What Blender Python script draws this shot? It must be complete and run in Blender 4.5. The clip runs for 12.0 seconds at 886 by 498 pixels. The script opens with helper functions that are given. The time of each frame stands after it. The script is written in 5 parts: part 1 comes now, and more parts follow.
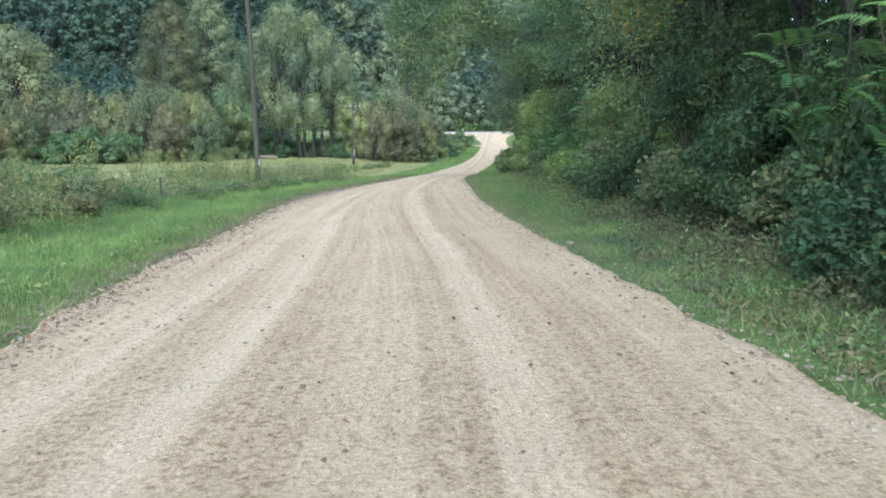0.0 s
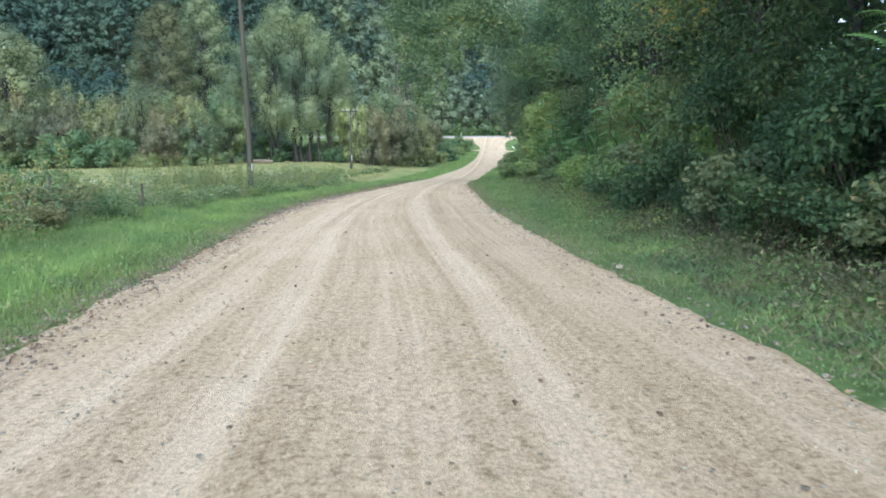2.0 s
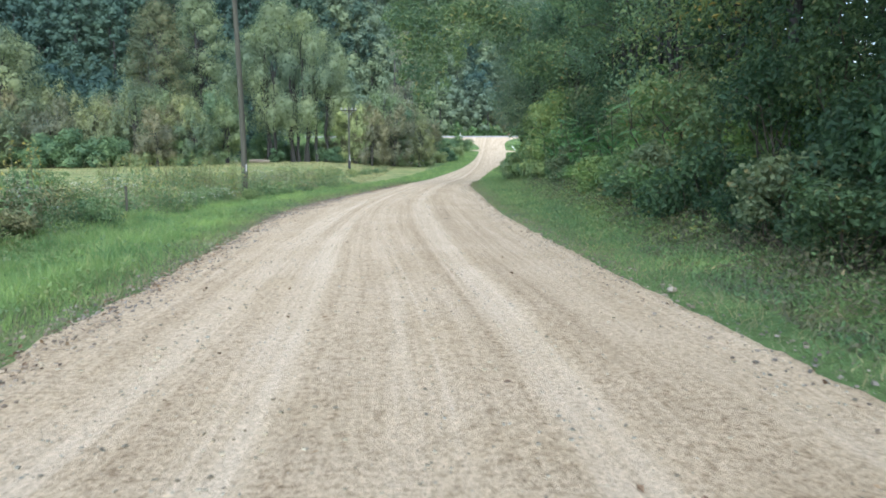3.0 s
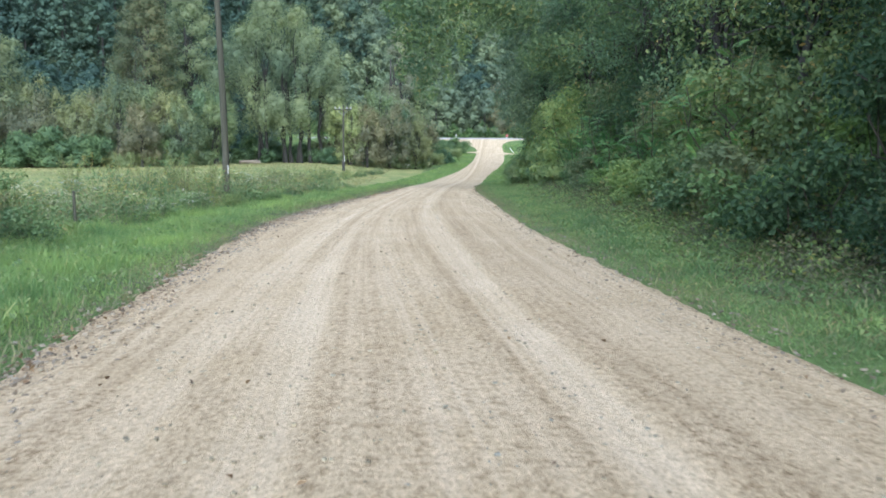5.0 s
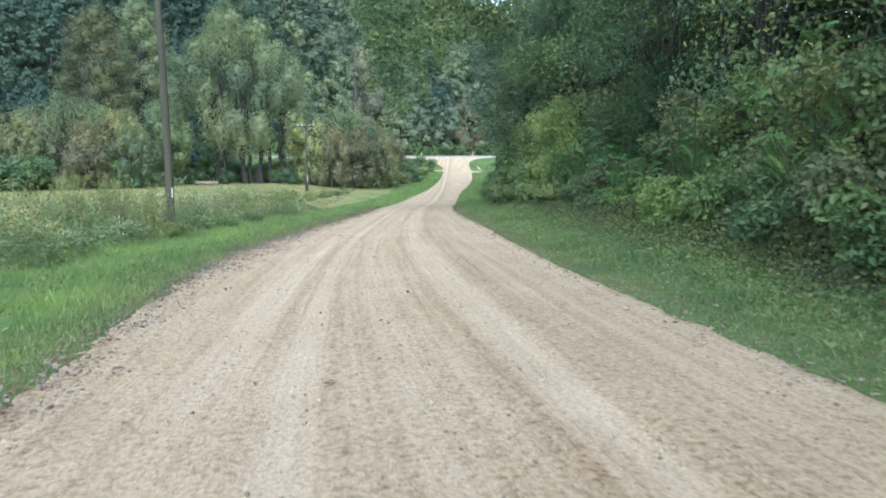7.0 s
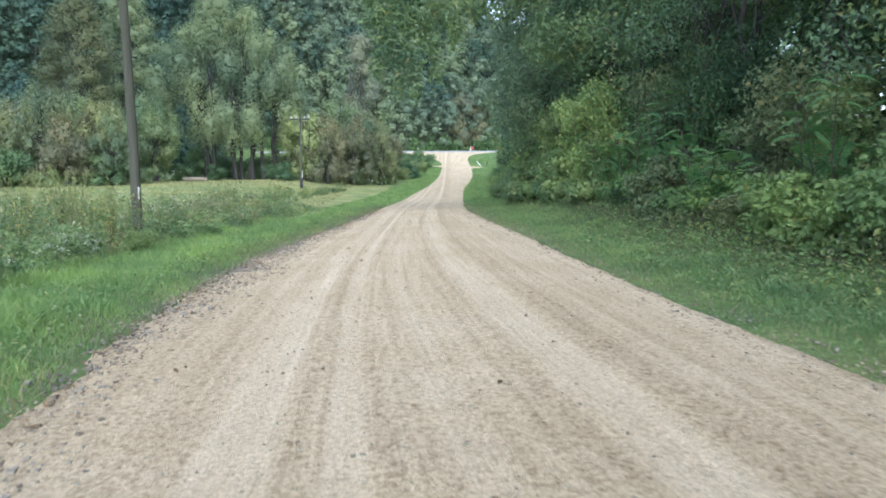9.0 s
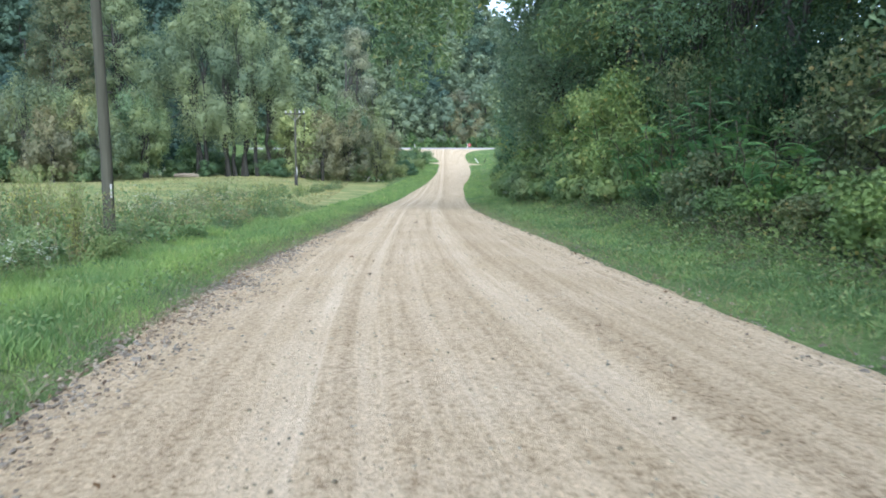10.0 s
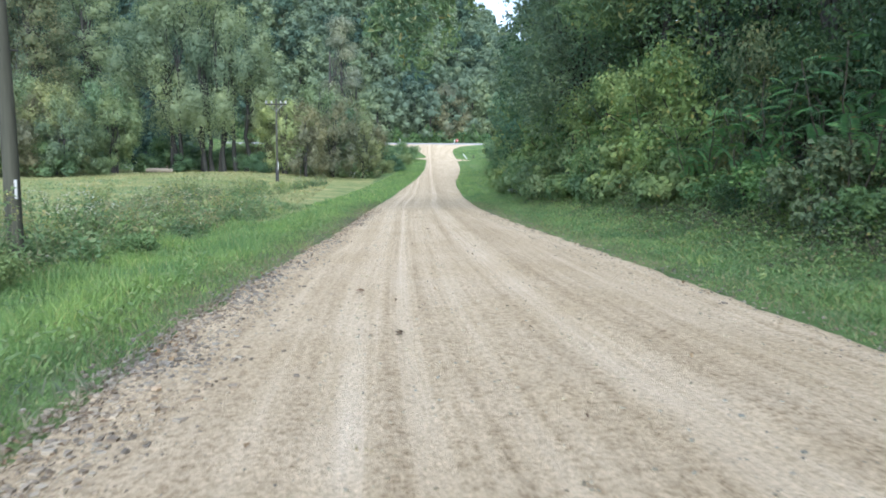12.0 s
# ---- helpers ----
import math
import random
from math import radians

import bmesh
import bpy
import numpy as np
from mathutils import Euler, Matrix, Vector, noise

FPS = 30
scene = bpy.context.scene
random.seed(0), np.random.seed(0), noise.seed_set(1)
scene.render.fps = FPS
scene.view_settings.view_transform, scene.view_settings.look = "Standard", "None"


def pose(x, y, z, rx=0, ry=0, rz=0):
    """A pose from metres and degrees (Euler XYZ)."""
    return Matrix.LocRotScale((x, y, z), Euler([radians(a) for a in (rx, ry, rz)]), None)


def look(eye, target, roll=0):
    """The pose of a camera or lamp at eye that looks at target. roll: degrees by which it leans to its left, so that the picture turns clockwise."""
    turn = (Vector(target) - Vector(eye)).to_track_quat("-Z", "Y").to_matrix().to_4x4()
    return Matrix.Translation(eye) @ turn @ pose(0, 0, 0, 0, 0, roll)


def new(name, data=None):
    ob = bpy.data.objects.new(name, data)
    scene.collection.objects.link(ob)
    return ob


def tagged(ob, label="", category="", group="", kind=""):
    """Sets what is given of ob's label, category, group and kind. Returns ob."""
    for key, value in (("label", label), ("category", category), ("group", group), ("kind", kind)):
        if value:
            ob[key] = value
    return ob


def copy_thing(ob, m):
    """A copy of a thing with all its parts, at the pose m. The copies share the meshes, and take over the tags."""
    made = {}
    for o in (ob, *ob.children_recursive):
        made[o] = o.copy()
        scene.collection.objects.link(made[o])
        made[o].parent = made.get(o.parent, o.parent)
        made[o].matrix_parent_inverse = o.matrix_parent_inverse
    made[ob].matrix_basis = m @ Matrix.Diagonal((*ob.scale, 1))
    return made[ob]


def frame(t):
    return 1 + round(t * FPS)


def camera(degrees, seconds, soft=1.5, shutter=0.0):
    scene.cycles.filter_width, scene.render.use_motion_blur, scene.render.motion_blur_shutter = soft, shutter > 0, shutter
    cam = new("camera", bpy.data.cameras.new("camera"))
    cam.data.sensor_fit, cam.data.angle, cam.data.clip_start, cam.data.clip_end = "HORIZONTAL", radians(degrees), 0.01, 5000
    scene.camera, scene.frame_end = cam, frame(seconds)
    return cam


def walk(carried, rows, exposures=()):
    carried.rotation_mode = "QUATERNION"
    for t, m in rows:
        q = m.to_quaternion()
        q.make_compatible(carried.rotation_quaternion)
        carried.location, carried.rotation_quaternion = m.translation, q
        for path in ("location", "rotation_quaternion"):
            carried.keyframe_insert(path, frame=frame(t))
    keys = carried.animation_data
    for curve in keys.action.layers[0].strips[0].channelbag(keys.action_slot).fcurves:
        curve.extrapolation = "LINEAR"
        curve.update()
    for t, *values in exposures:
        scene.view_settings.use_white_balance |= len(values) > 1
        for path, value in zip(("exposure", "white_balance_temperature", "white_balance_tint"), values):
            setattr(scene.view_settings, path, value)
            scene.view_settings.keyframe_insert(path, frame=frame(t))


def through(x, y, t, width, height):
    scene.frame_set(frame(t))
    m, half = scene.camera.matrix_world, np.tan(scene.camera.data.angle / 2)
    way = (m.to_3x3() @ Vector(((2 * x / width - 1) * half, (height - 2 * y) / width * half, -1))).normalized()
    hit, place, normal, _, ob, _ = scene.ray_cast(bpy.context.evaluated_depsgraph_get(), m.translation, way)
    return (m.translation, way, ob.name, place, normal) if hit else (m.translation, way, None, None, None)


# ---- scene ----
cam = camera(58.4, 12.0, soft=1.75, shutter=0.4)
PATH = [
    (0, (-0.026, 0.037, 1.403), (-0.033, 2.023, 1.17), -0.3),
    (0.5, (-0.088, 0.403, 1.403), (-0.093, 2.39, 1.171), -0.2),
    (1, (-0.178, 0.898, 1.407), (-0.181, 2.884, 1.173), -0.2),
    (1.5, (-0.269, 1.512, 1.415), (-0.271, 3.498, 1.182), -0.1),
    (2, (-0.374, 2.211, 1.421), (-0.372, 4.198, 1.199), -0.2),
    (2.5, (-0.499, 2.977, 1.436), (-0.495, 4.964, 1.215), -0.1),
    (3, (-0.625, 3.829, 1.449), (-0.617, 5.816, 1.227), -0.1),
    (5, (-1.096, 7.519, 1.455), (-1.071, 9.507, 1.238), 0.3),
    (5.5, (-1.247, 8.552, 1.456), (-1.204, 10.54, 1.241), 0.1),
    (6, (-1.415, 9.625, 1.457), (-1.362, 11.613, 1.246), -0.3),
    (6.5, (-1.581, 10.741, 1.464), (-1.517, 12.733, 1.292), -0.4),
    (7, (-1.756, 11.895, 1.478), (-1.638, 13.884, 1.307), -0.3),
    (8.8, (-2.329, 16.067, 1.53), (-2.197, 18.054, 1.347), -0.5),
    (9, (-2.397, 16.552, 1.529), (-2.263, 18.539, 1.347), -0.3),
    (9.5, (-2.537, 17.765, 1.529), (-2.397, 19.752, 1.343), -0.2),
    (10, (-2.686, 18.978, 1.524), (-2.538, 20.964, 1.335), -0.1),
    (10.5, (-2.836, 20.202, 1.514), (-2.682, 22.187, 1.326), 0.1),
    (11, (-2.976, 21.413, 1.499), (-2.812, 23.396, 1.304), 0.1),
    (11.5, (-3.11, 22.649, 1.482), (-2.934, 24.631, 1.284), 0.3),
    (12, (-3.2, 23.861, 1.469), (-3.007, 25.842, 1.271), 0.1),
]
walk(cam, [(t, look(eye, target, roll)) for t, eye, target, roll in PATH], exposures=[(0, 1.45, 5570, 9), (12, 1.48, 5570, 9)])

# ---- world, sun ----
world = bpy.data.worlds.new("sky")
scene.world = world
world.use_nodes = True
wn, wl = world.node_tree.nodes, world.node_tree.links
sky = wn.new("ShaderNodeTexSky")
sky.sky_type = "NISHITA"
sky.sun_disc = False
sky.sun_elevation = radians(36)
sky.sun_rotation = radians(180)
sky.air_density = 1.0
sky.dust_density = 1.2
sky.ozone_density = 1.0
wn["Background"].inputs["Strength"].default_value = 0.15
# thin white cloud takes most of the blue out of the sky
veil = wn.new("ShaderNodeHueSaturation")
veil.inputs["Saturation"].default_value = 0.6
wl.new(sky.outputs[0], veil.inputs["Color"])
wl.new(veil.outputs[0], wn["Background"].inputs["Color"])

sun_data = bpy.data.lights.new("sun", "SUN")
sun_data.energy = 1.4
sun_data.angle = radians(75)
sun_data.color = (1.0, 0.96, 0.9)
sun = new("sun", sun_data)
# the sun stands high behind the camera, veiled by cloud
sun.matrix_world = look((0, -76, 54), (0, 0, 0))


# ---- materials ----
def rgb(c):
    return (c[0], c[1], c[2], 1.0)


def node_material(name, rough=0.8, spec=0.3):
    m = bpy.data.materials.new(name)
    m.use_nodes = True
    n, l = m.node_tree.nodes, m.node_tree.links
    b = n["Principled BSDF"]
    b.inputs["Roughness"].default_value = rough
    b.inputs["Specular IOR Level"].default_value = spec
    return m, n, l, b


def ramp(n, stops, mode="LINEAR"):
    r = n.new("ShaderNodeValToRGB")
    r.color_ramp.interpolation = mode
    el = r.color_ramp.elements
    while len(el) < len(stops):
        el.new(0.5)
    for e, (p, c) in zip(el, stops):
        e.position, e.color = p, rgb(c)
    return r


def noise_node(n, l, scale, detail=4, vec=None, rough=0.55):
    t = n.new("ShaderNodeTexNoise")
    t.inputs["Scale"].default_value = scale
    t.inputs["Detail"].default_value = detail
    t.inputs["Roughness"].default_value = rough
    if vec is not None:
        l.new(vec, t.inputs["Vector"])
    return t


def mixed(n, l, fac, a, b, kind="MIX"):
    m = n.new("ShaderNodeMix")
    m.data_type, m.blend_type = "RGBA", kind
    for s, v in ((m.inputs[0], fac), (m.inputs[6], a), (m.inputs[7], b)):
        if isinstance(v, (int, float)):
            s.default_value = v
        elif isinstance(v, tuple):
            s.default_value = rgb(v)
        else:
            l.new(v, s)
    return m.outputs[2]


def leaf_material(name, stops, patch=0.35, through=0.3, rough=0.62, mottle=0.0):
    """Leaves: each its own tint, patches of tint over metres, light passing through."""
    m, n, l, b = node_material(name, rough, 0.22)
    geo = n.new("ShaderNodeNewGeometry")
    info = n.new("ShaderNodeObjectInfo")
    r = ramp(n, stops)
    l.new(geo.outputs["Random Per Island"], r.inputs[0])
    big = noise_node(n, l, patch, 3, geo.outputs["Position"])
    tint = ramp(n, [(0.3, (0.62, 0.7, 0.75)), (0.7, (1.25, 1.18, 0.95))])
    l.new(big.outputs["Fac"], tint.inputs[0])
    col = mixed(n, l, 1.0, r.outputs[0], tint.outputs[0], "MULTIPLY")
    each = ramp(n, [(0.0, (0.78, 0.86, 0.9)), (1.0, (1.2, 1.1, 1.0))])
    l.new(info.outputs["Random"], each.inputs[0])
    col = mixed(n, l, 1.0, col, each.outputs[0], "MULTIPLY")
    if mottle:
        b.inputs["Specular IOR Level"].default_value = 0.06
        # leaves within a spray: light and dark at the size of one leaf
        fine = noise_node(n, l, mottle, 2, geo.outputs["Position"], 0.7)
        fr = ramp(n, [(0.35, (0.85, 0.86, 0.86)), (0.65, (1.13, 1.12, 1.1))])
        l.new(fine.outputs["Fac"], fr.inputs[0])
        col = mixed(n, l, 1.0, col, fr.outputs[0], "MULTIPLY")
        bp = n.new("ShaderNodeBump")
        bp.inputs["Strength"].default_value = 0.4
        bp.inputs["Distance"].default_value = 0.35 / mottle
        l.new(fine.outputs["Fac"], bp.inputs["Height"])
        l.new(bp.outputs[0], b.inputs["Normal"])
    l.new(col, b.inputs["Base Color"])
    t = n.new("ShaderNodeBsdfTranslucent")
    l.new(mixed(n, l, 1.0, col, (1.15, 1.2, 0.85), "MULTIPLY"), t.inputs["Color"])
    mix = n.new("ShaderNodeMixShader")
    mix.inputs[0].default_value = through
    l.new(b.outputs[0], mix.inputs[1])
    l.new(t.outputs[0], mix.inputs[2])
    l.new(mix.outputs[0], n["Material Output"].inputs["Surface"])
    return m


def plain_material(name, c1, c2, scale=8.0, rough=0.8, spec=0.3, bump=0.2, stretch=(1, 1, 1), metal=0.0):
    m, n, l, b = node_material(name, rough, spec)
    b.inputs["Metallic"].default_value = metal
    co = n.new("ShaderNodeTexCoord")
    mp = n.new("ShaderNodeMapping")
    mp.inputs["Scale"].default_value = stretch
    l.new(co.outputs["Object"], mp.inputs["Vector"])
    t = noise_node(n, l, scale, 6, mp.outputs[0], 0.65)
    t2 = noise_node(n, l, scale * 0.17, 3, mp.outputs[0])
    add = n.new("ShaderNodeMath")
    add.operation = "MULTIPLY_ADD"
    add.inputs[1].default_value = 0.5
    l.new(t2.outputs["Fac"], add.inputs[0])
    half = n.new("ShaderNodeMath")
    half.operation = "MULTIPLY"
    half.inputs[1].default_value = 0.5
    l.new(t.outputs["Fac"], half.inputs[0])
    l.new(half.outputs[0], add.inputs[2])
    r = ramp(n, [(0.32, c1), (0.68, c2)])
    l.new(add.outputs[0], r.inputs[0])
    l.new(r.outputs[0], b.inputs["Base Color"])
    bp = n.new("ShaderNodeBump")
    bp.inputs["Strength"].default_value = bump
    bp.inputs["Distance"].default_value = 0.02
    l.new(t.outputs["Fac"], bp.inputs["Height"])
    l.new(bp.outputs[0], b.inputs["Normal"])
    return m


LEAF_BRUSH = leaf_material("brush_leaf", [(0.0, (0.12, 0.19, 0.09)), (0.6, (0.16, 0.25, 0.108)), (0.93, (0.2, 0.285, 0.12)), (1.0, (0.3, 0.29, 0.13))], 0.5, 0.35)
# the bank's deep shade is put into this darker leaf colour
LEAF_SHADE = leaf_material("shade_tinted_leaf", [(0.0, (0.038, 0.077, 0.043)), (0.6, (0.057, 0.106, 0.055)), (0.95, (0.08, 0.13, 0.063)), (1.0, (0.15, 0.147, 0.067))], 0.5)
LEAF_TURNING = leaf_material("turning_leaf", [(0.0, (0.1, 0.16, 0.075)), (0.55, (0.14, 0.2, 0.085)), (0.8, (0.21, 0.235, 0.085)), (1.0, (0.4, 0.27, 0.08))], 0.4, 0.35)
LEAF_GREYOLIVE = leaf_material("grey_olive_leaf", [(0.0, (0.208, 0.26, 0.178)), (0.6, (0.245, 0.303, 0.206)), (1.0, (0.288, 0.338, 0.216))], 0.12, 0.4, 0.7, 5.0)
LEAF_VINE = leaf_material("vine_leaf", [(0.0, (0.125, 0.21, 0.085)), (0.6, (0.17, 0.27, 0.1)), (0.95, (0.21, 0.31, 0.115)), (1.0, (0.36, 0.33, 0.11))], 0.6, 0.35)
LEAF_DARK = leaf_material("dark_leaf", [(0.0, (0.12, 0.205, 0.145)), (0.6, (0.15, 0.245, 0.17)), (1.0, (0.185, 0.28, 0.18))], 0.3, 0.35)
LEAF_RUSSET = leaf_material("russet_leaf", [(0.0, (0.12, 0.15, 0.1)), (0.6, (0.155, 0.178, 0.115)), (1.0, (0.215, 0.2, 0.13))], 0.2, 0.35, 0.62, 5.0)
LEAF_OAK = leaf_material("canopy_leaf", [(0.0, (0.125, 0.195, 0.105)), (0.7, (0.168, 0.245, 0.12)), (0.96, (0.215, 0.268, 0.125)), (1.0, (0.36, 0.27, 0.115))], 0.4, 0.35)
LEAF_SUMAC = leaf_material("sumac_leaf", [(0.0, (0.085, 0.185, 0.075)), (0.8, (0.115, 0.235, 0.09)), (0.97, (0.15, 0.25, 0.085)), (1.0, (0.28, 0.15, 0.07))], 0.8)
LEAF_WILLOW = leaf_material("willow_leaf", [(0.0, (0.2, 0.27, 0.17)), (0.6, (0.24, 0.315, 0.195)), (1.0, (0.285, 0.35, 0.2))], 0.12, 0.4, 0.62, 5.0)
LEAF_YELLOW = leaf_material("yellowing_leaf", [(0.0, (0.2, 0.24, 0.16)), (0.6, (0.238, 0.28, 0.178)), (1.0, (0.3, 0.33, 0.182))], 0.2, 0.35, 0.62, 5.0)
LEAF_BROWN = leaf_material("browning_leaf", [(0.0, (0.195, 0.21, 0.155)), (0.6, (0.23, 0.24, 0.175)), (1.0, (0.275, 0.265, 0.185))], 0.2, 0.35, 0.62, 5.0)
# bluish greens: the haze of distance is put into these leaf colours
LEAF_WOODS = leaf_material("hazy_woods_leaf", [(0.0, (0.145, 0.2, 0.16)), (0.6, (0.17, 0.226, 0.174)), (1.0, (0.2, 0.256, 0.182))], 0.05, 0.35, 0.7, 2.6)
LEAF_DEEPWOODS = leaf_material("hazy_deep_woods_leaf", [(0.0, (0.066, 0.113, 0.1)), (0.6, (0.079, 0.128, 0.112)), (1.0, (0.096, 0.148, 0.118))], 0.05, 0.3, 0.7, 2.6)
LEAF_LIGHTWOODS = leaf_material("hazy_light_woods_leaf", [(0.0, (0.168, 0.228, 0.166)), (0.6, (0.196, 0.254, 0.178)), (1.0, (0.228, 0.28, 0.186))], 0.05, 0.35, 0.7, 2.6)
LEAF_THICKET = leaf_material("thicket_leaf", [(0.0, (0.1, 0.172, 0.1)), (0.6, (0.128, 0.21, 0.118)), (1.0, (0.165, 0.245, 0.13))], 0.4, 0.35)
LEAF_DEEP = leaf_material("deep_green_leaf", [(0.0, (0.12, 0.188, 0.148)), (0.6, (0.158, 0.238, 0.182)), (1.0, (0.205, 0.28, 0.2))], 0.5, 0.3)
LEAF_WALNUT = leaf_material("walnut_leaf", [(0.0, (0.078, 0.138, 0.088)), (0.5, (0.115, 0.19, 0.114)), (0.95, (0.165, 0.242, 0.137)), (1.0, (0.29, 0.28, 0.14))], 0.5, 0.42)
LEAF_PALE = leaf_material("pale_dying_leaf", [(0.0, (0.25, 0.28, 0.225)), (0.6, (0.3, 0.32, 0.265)), (1.0, (0.38, 0.38, 0.315))], 0.3, 0.4, 0.62, 5.0)
LEAF_LIGHT = leaf_material("light_brush_leaf", [(0.0, (0.16, 0.238, 0.118)), (0.6, (0.2, 0.285, 0.138)), (0.95, (0.248, 0.318, 0.152)), (1.0, (0.36, 0.34, 0.165))], 0.5, 0.4)
GRASS = leaf_material("verge_grass_blade", [(0.0, (0.132, 0.22, 0.095)), (0.6, (0.187, 0.308, 0.126)), (0.92, (0.25, 0.362, 0.152)), (1.0, (0.36, 0.36, 0.2))], 0.6, 0.35)
# verge grass again, with the wood's shade put into its colour
GRASS_SHADE = leaf_material("shade_tinted_grass_blade", [(0.0, (0.11, 0.19, 0.09)), (0.6, (0.155, 0.26, 0.115)), (0.9, (0.215, 0.3, 0.14)), (1.0, (0.35, 0.31, 0.2))], 0.6, 0.3)
HAY = leaf_material("hay_blade", [(0.0, (0.22, 0.235, 0.115)), (0.5, (0.29, 0.29, 0.15)), (1.0, (0.41, 0.36, 0.22))], 0.15, 0.3)
WEED_LEAF = leaf_material("weed_leaf", [(0.0, (0.112, 0.178, 0.088)), (0.6, (0.15, 0.23, 0.108)), (1.0, (0.215, 0.27, 0.145))], 0.5)
DRY_LEAF = leaf_material("dry_weed_leaf", [(0.0, (0.15, 0.17, 0.1)), (0.6, (0.195, 0.21, 0.12)), (1.0, (0.28, 0.26, 0.16))], 0.5)
GOLDENROD = leaf_material("goldenrod_plume", [(0.0, (0.2, 0.22, 0.081)), (1.0, (0.36, 0.33, 0.121))], 0.5)
LEAF_DUSTY = leaf_material("dusty_olive_leaf", [(0.0, (0.115, 0.158, 0.092)), (0.6, (0.15, 0.195, 0.112)), (0.94, (0.195, 0.23, 0.132)), (1.0, (0.3, 0.25, 0.13))], 0.6, 0.35)
TANGLE = leaf_material("dry_tangle", [(0.0, (0.085, 0.1, 0.062)), (0.6, (0.12, 0.13, 0.082)), (1.0, (0.17, 0.165, 0.11))], 0.6)
PLUME = leaf_material("plume_weed_leaf", [(0.0, (0.155, 0.21, 0.085)), (0.6, (0.2, 0.25, 0.1)), (1.0, (0.29, 0.31, 0.125))], 0.5)
ASTER = leaf_material("pale_aster_floret", [(0.0, (0.3, 0.36, 0.38)), (1.0, (0.5, 0.55, 0.58))], 0.5, 0.2)
FLORET = leaf_material("white_floret", [(0.0, (0.32, 0.34, 0.28)), (1.0, (0.5, 0.5, 0.44))], 0.5, 0.2)
LITTER = leaf_material("fallen_leaf", [(0.0, (0.1, 0.065, 0.045)), (0.6, (0.18, 0.12, 0.08)), (1.0, (0.3, 0.21, 0.13))], 0.5, 0.05, 0.8)
BARK = plain_material("grey_bark", (0.03, 0.03, 0.027), (0.085, 0.082, 0.073), 9, 0.9, 0.2, 0.8, (1, 1, 0.2))
TWIG = plain_material("twig", (0.03, 0.028, 0.02), (0.075, 0.064, 0.045), 20, 0.85)
DARK_BARK = plain_material("dark_bark", (0.018, 0.019, 0.017), (0.05, 0.05, 0.044), 9, 0.9, 0.2, 0.8, (1, 1, 0.2))
STALK = plain_material("weed_stalk", (0.1, 0.105, 0.055), (0.19, 0.18, 0.1), 20, 0.8)
POLE = plain_material("weathered_pole_wood", (0.041, 0.042, 0.031), (0.088, 0.089, 0.067), 14, 0.9, 0.2, 0.6, (1, 1, 0.06))
LOG = plain_material("pale_log", (0.17, 0.145, 0.11), (0.27, 0.235, 0.18), 8, 0.85, 0.2, 0.5)
STEEL = plain_material("galvanised_steel", (0.3, 0.3, 0.3), (0.5, 0.5, 0.5), 12, 0.45, 0.5, 0.1, (1, 1, 1), 0.7)
WHITE = plain_material("white_paint", (0.66, 0.66, 0.62), (0.82, 0.82, 0.79), 6, 0.55)
PORCELAIN = plain_material("white_porcelain", (0.34, 0.34, 0.33), (0.44, 0.44, 0.43), 6, 0.3, 0.5, 0.0)
RED = plain_material("red_sign_sheeting", (0.26, 0.04, 0.035), (0.34, 0.055, 0.045), 5, 0.5, 0.5, 0.05)
BLACK = plain_material("black_tar", (0.02, 0.02, 0.02), (0.05, 0.05, 0.045), 12, 0.8)
STONE = leaf_material("limestone_chip", [(0.0, (0.18, 0.145, 0.11)), (0.5, (0.31, 0.262, 0.2)), (1.0, (0.41, 0.36, 0.295))], 0.7, 0.0, 0.9)
EDGE_STONE = leaf_material("edge_stone", [(0.0, (0.15, 0.12, 0.1)), (0.5, (0.27, 0.22, 0.185)), (1.0, (0.38, 0.33, 0.285))], 0.7, 0.0, 0.9)


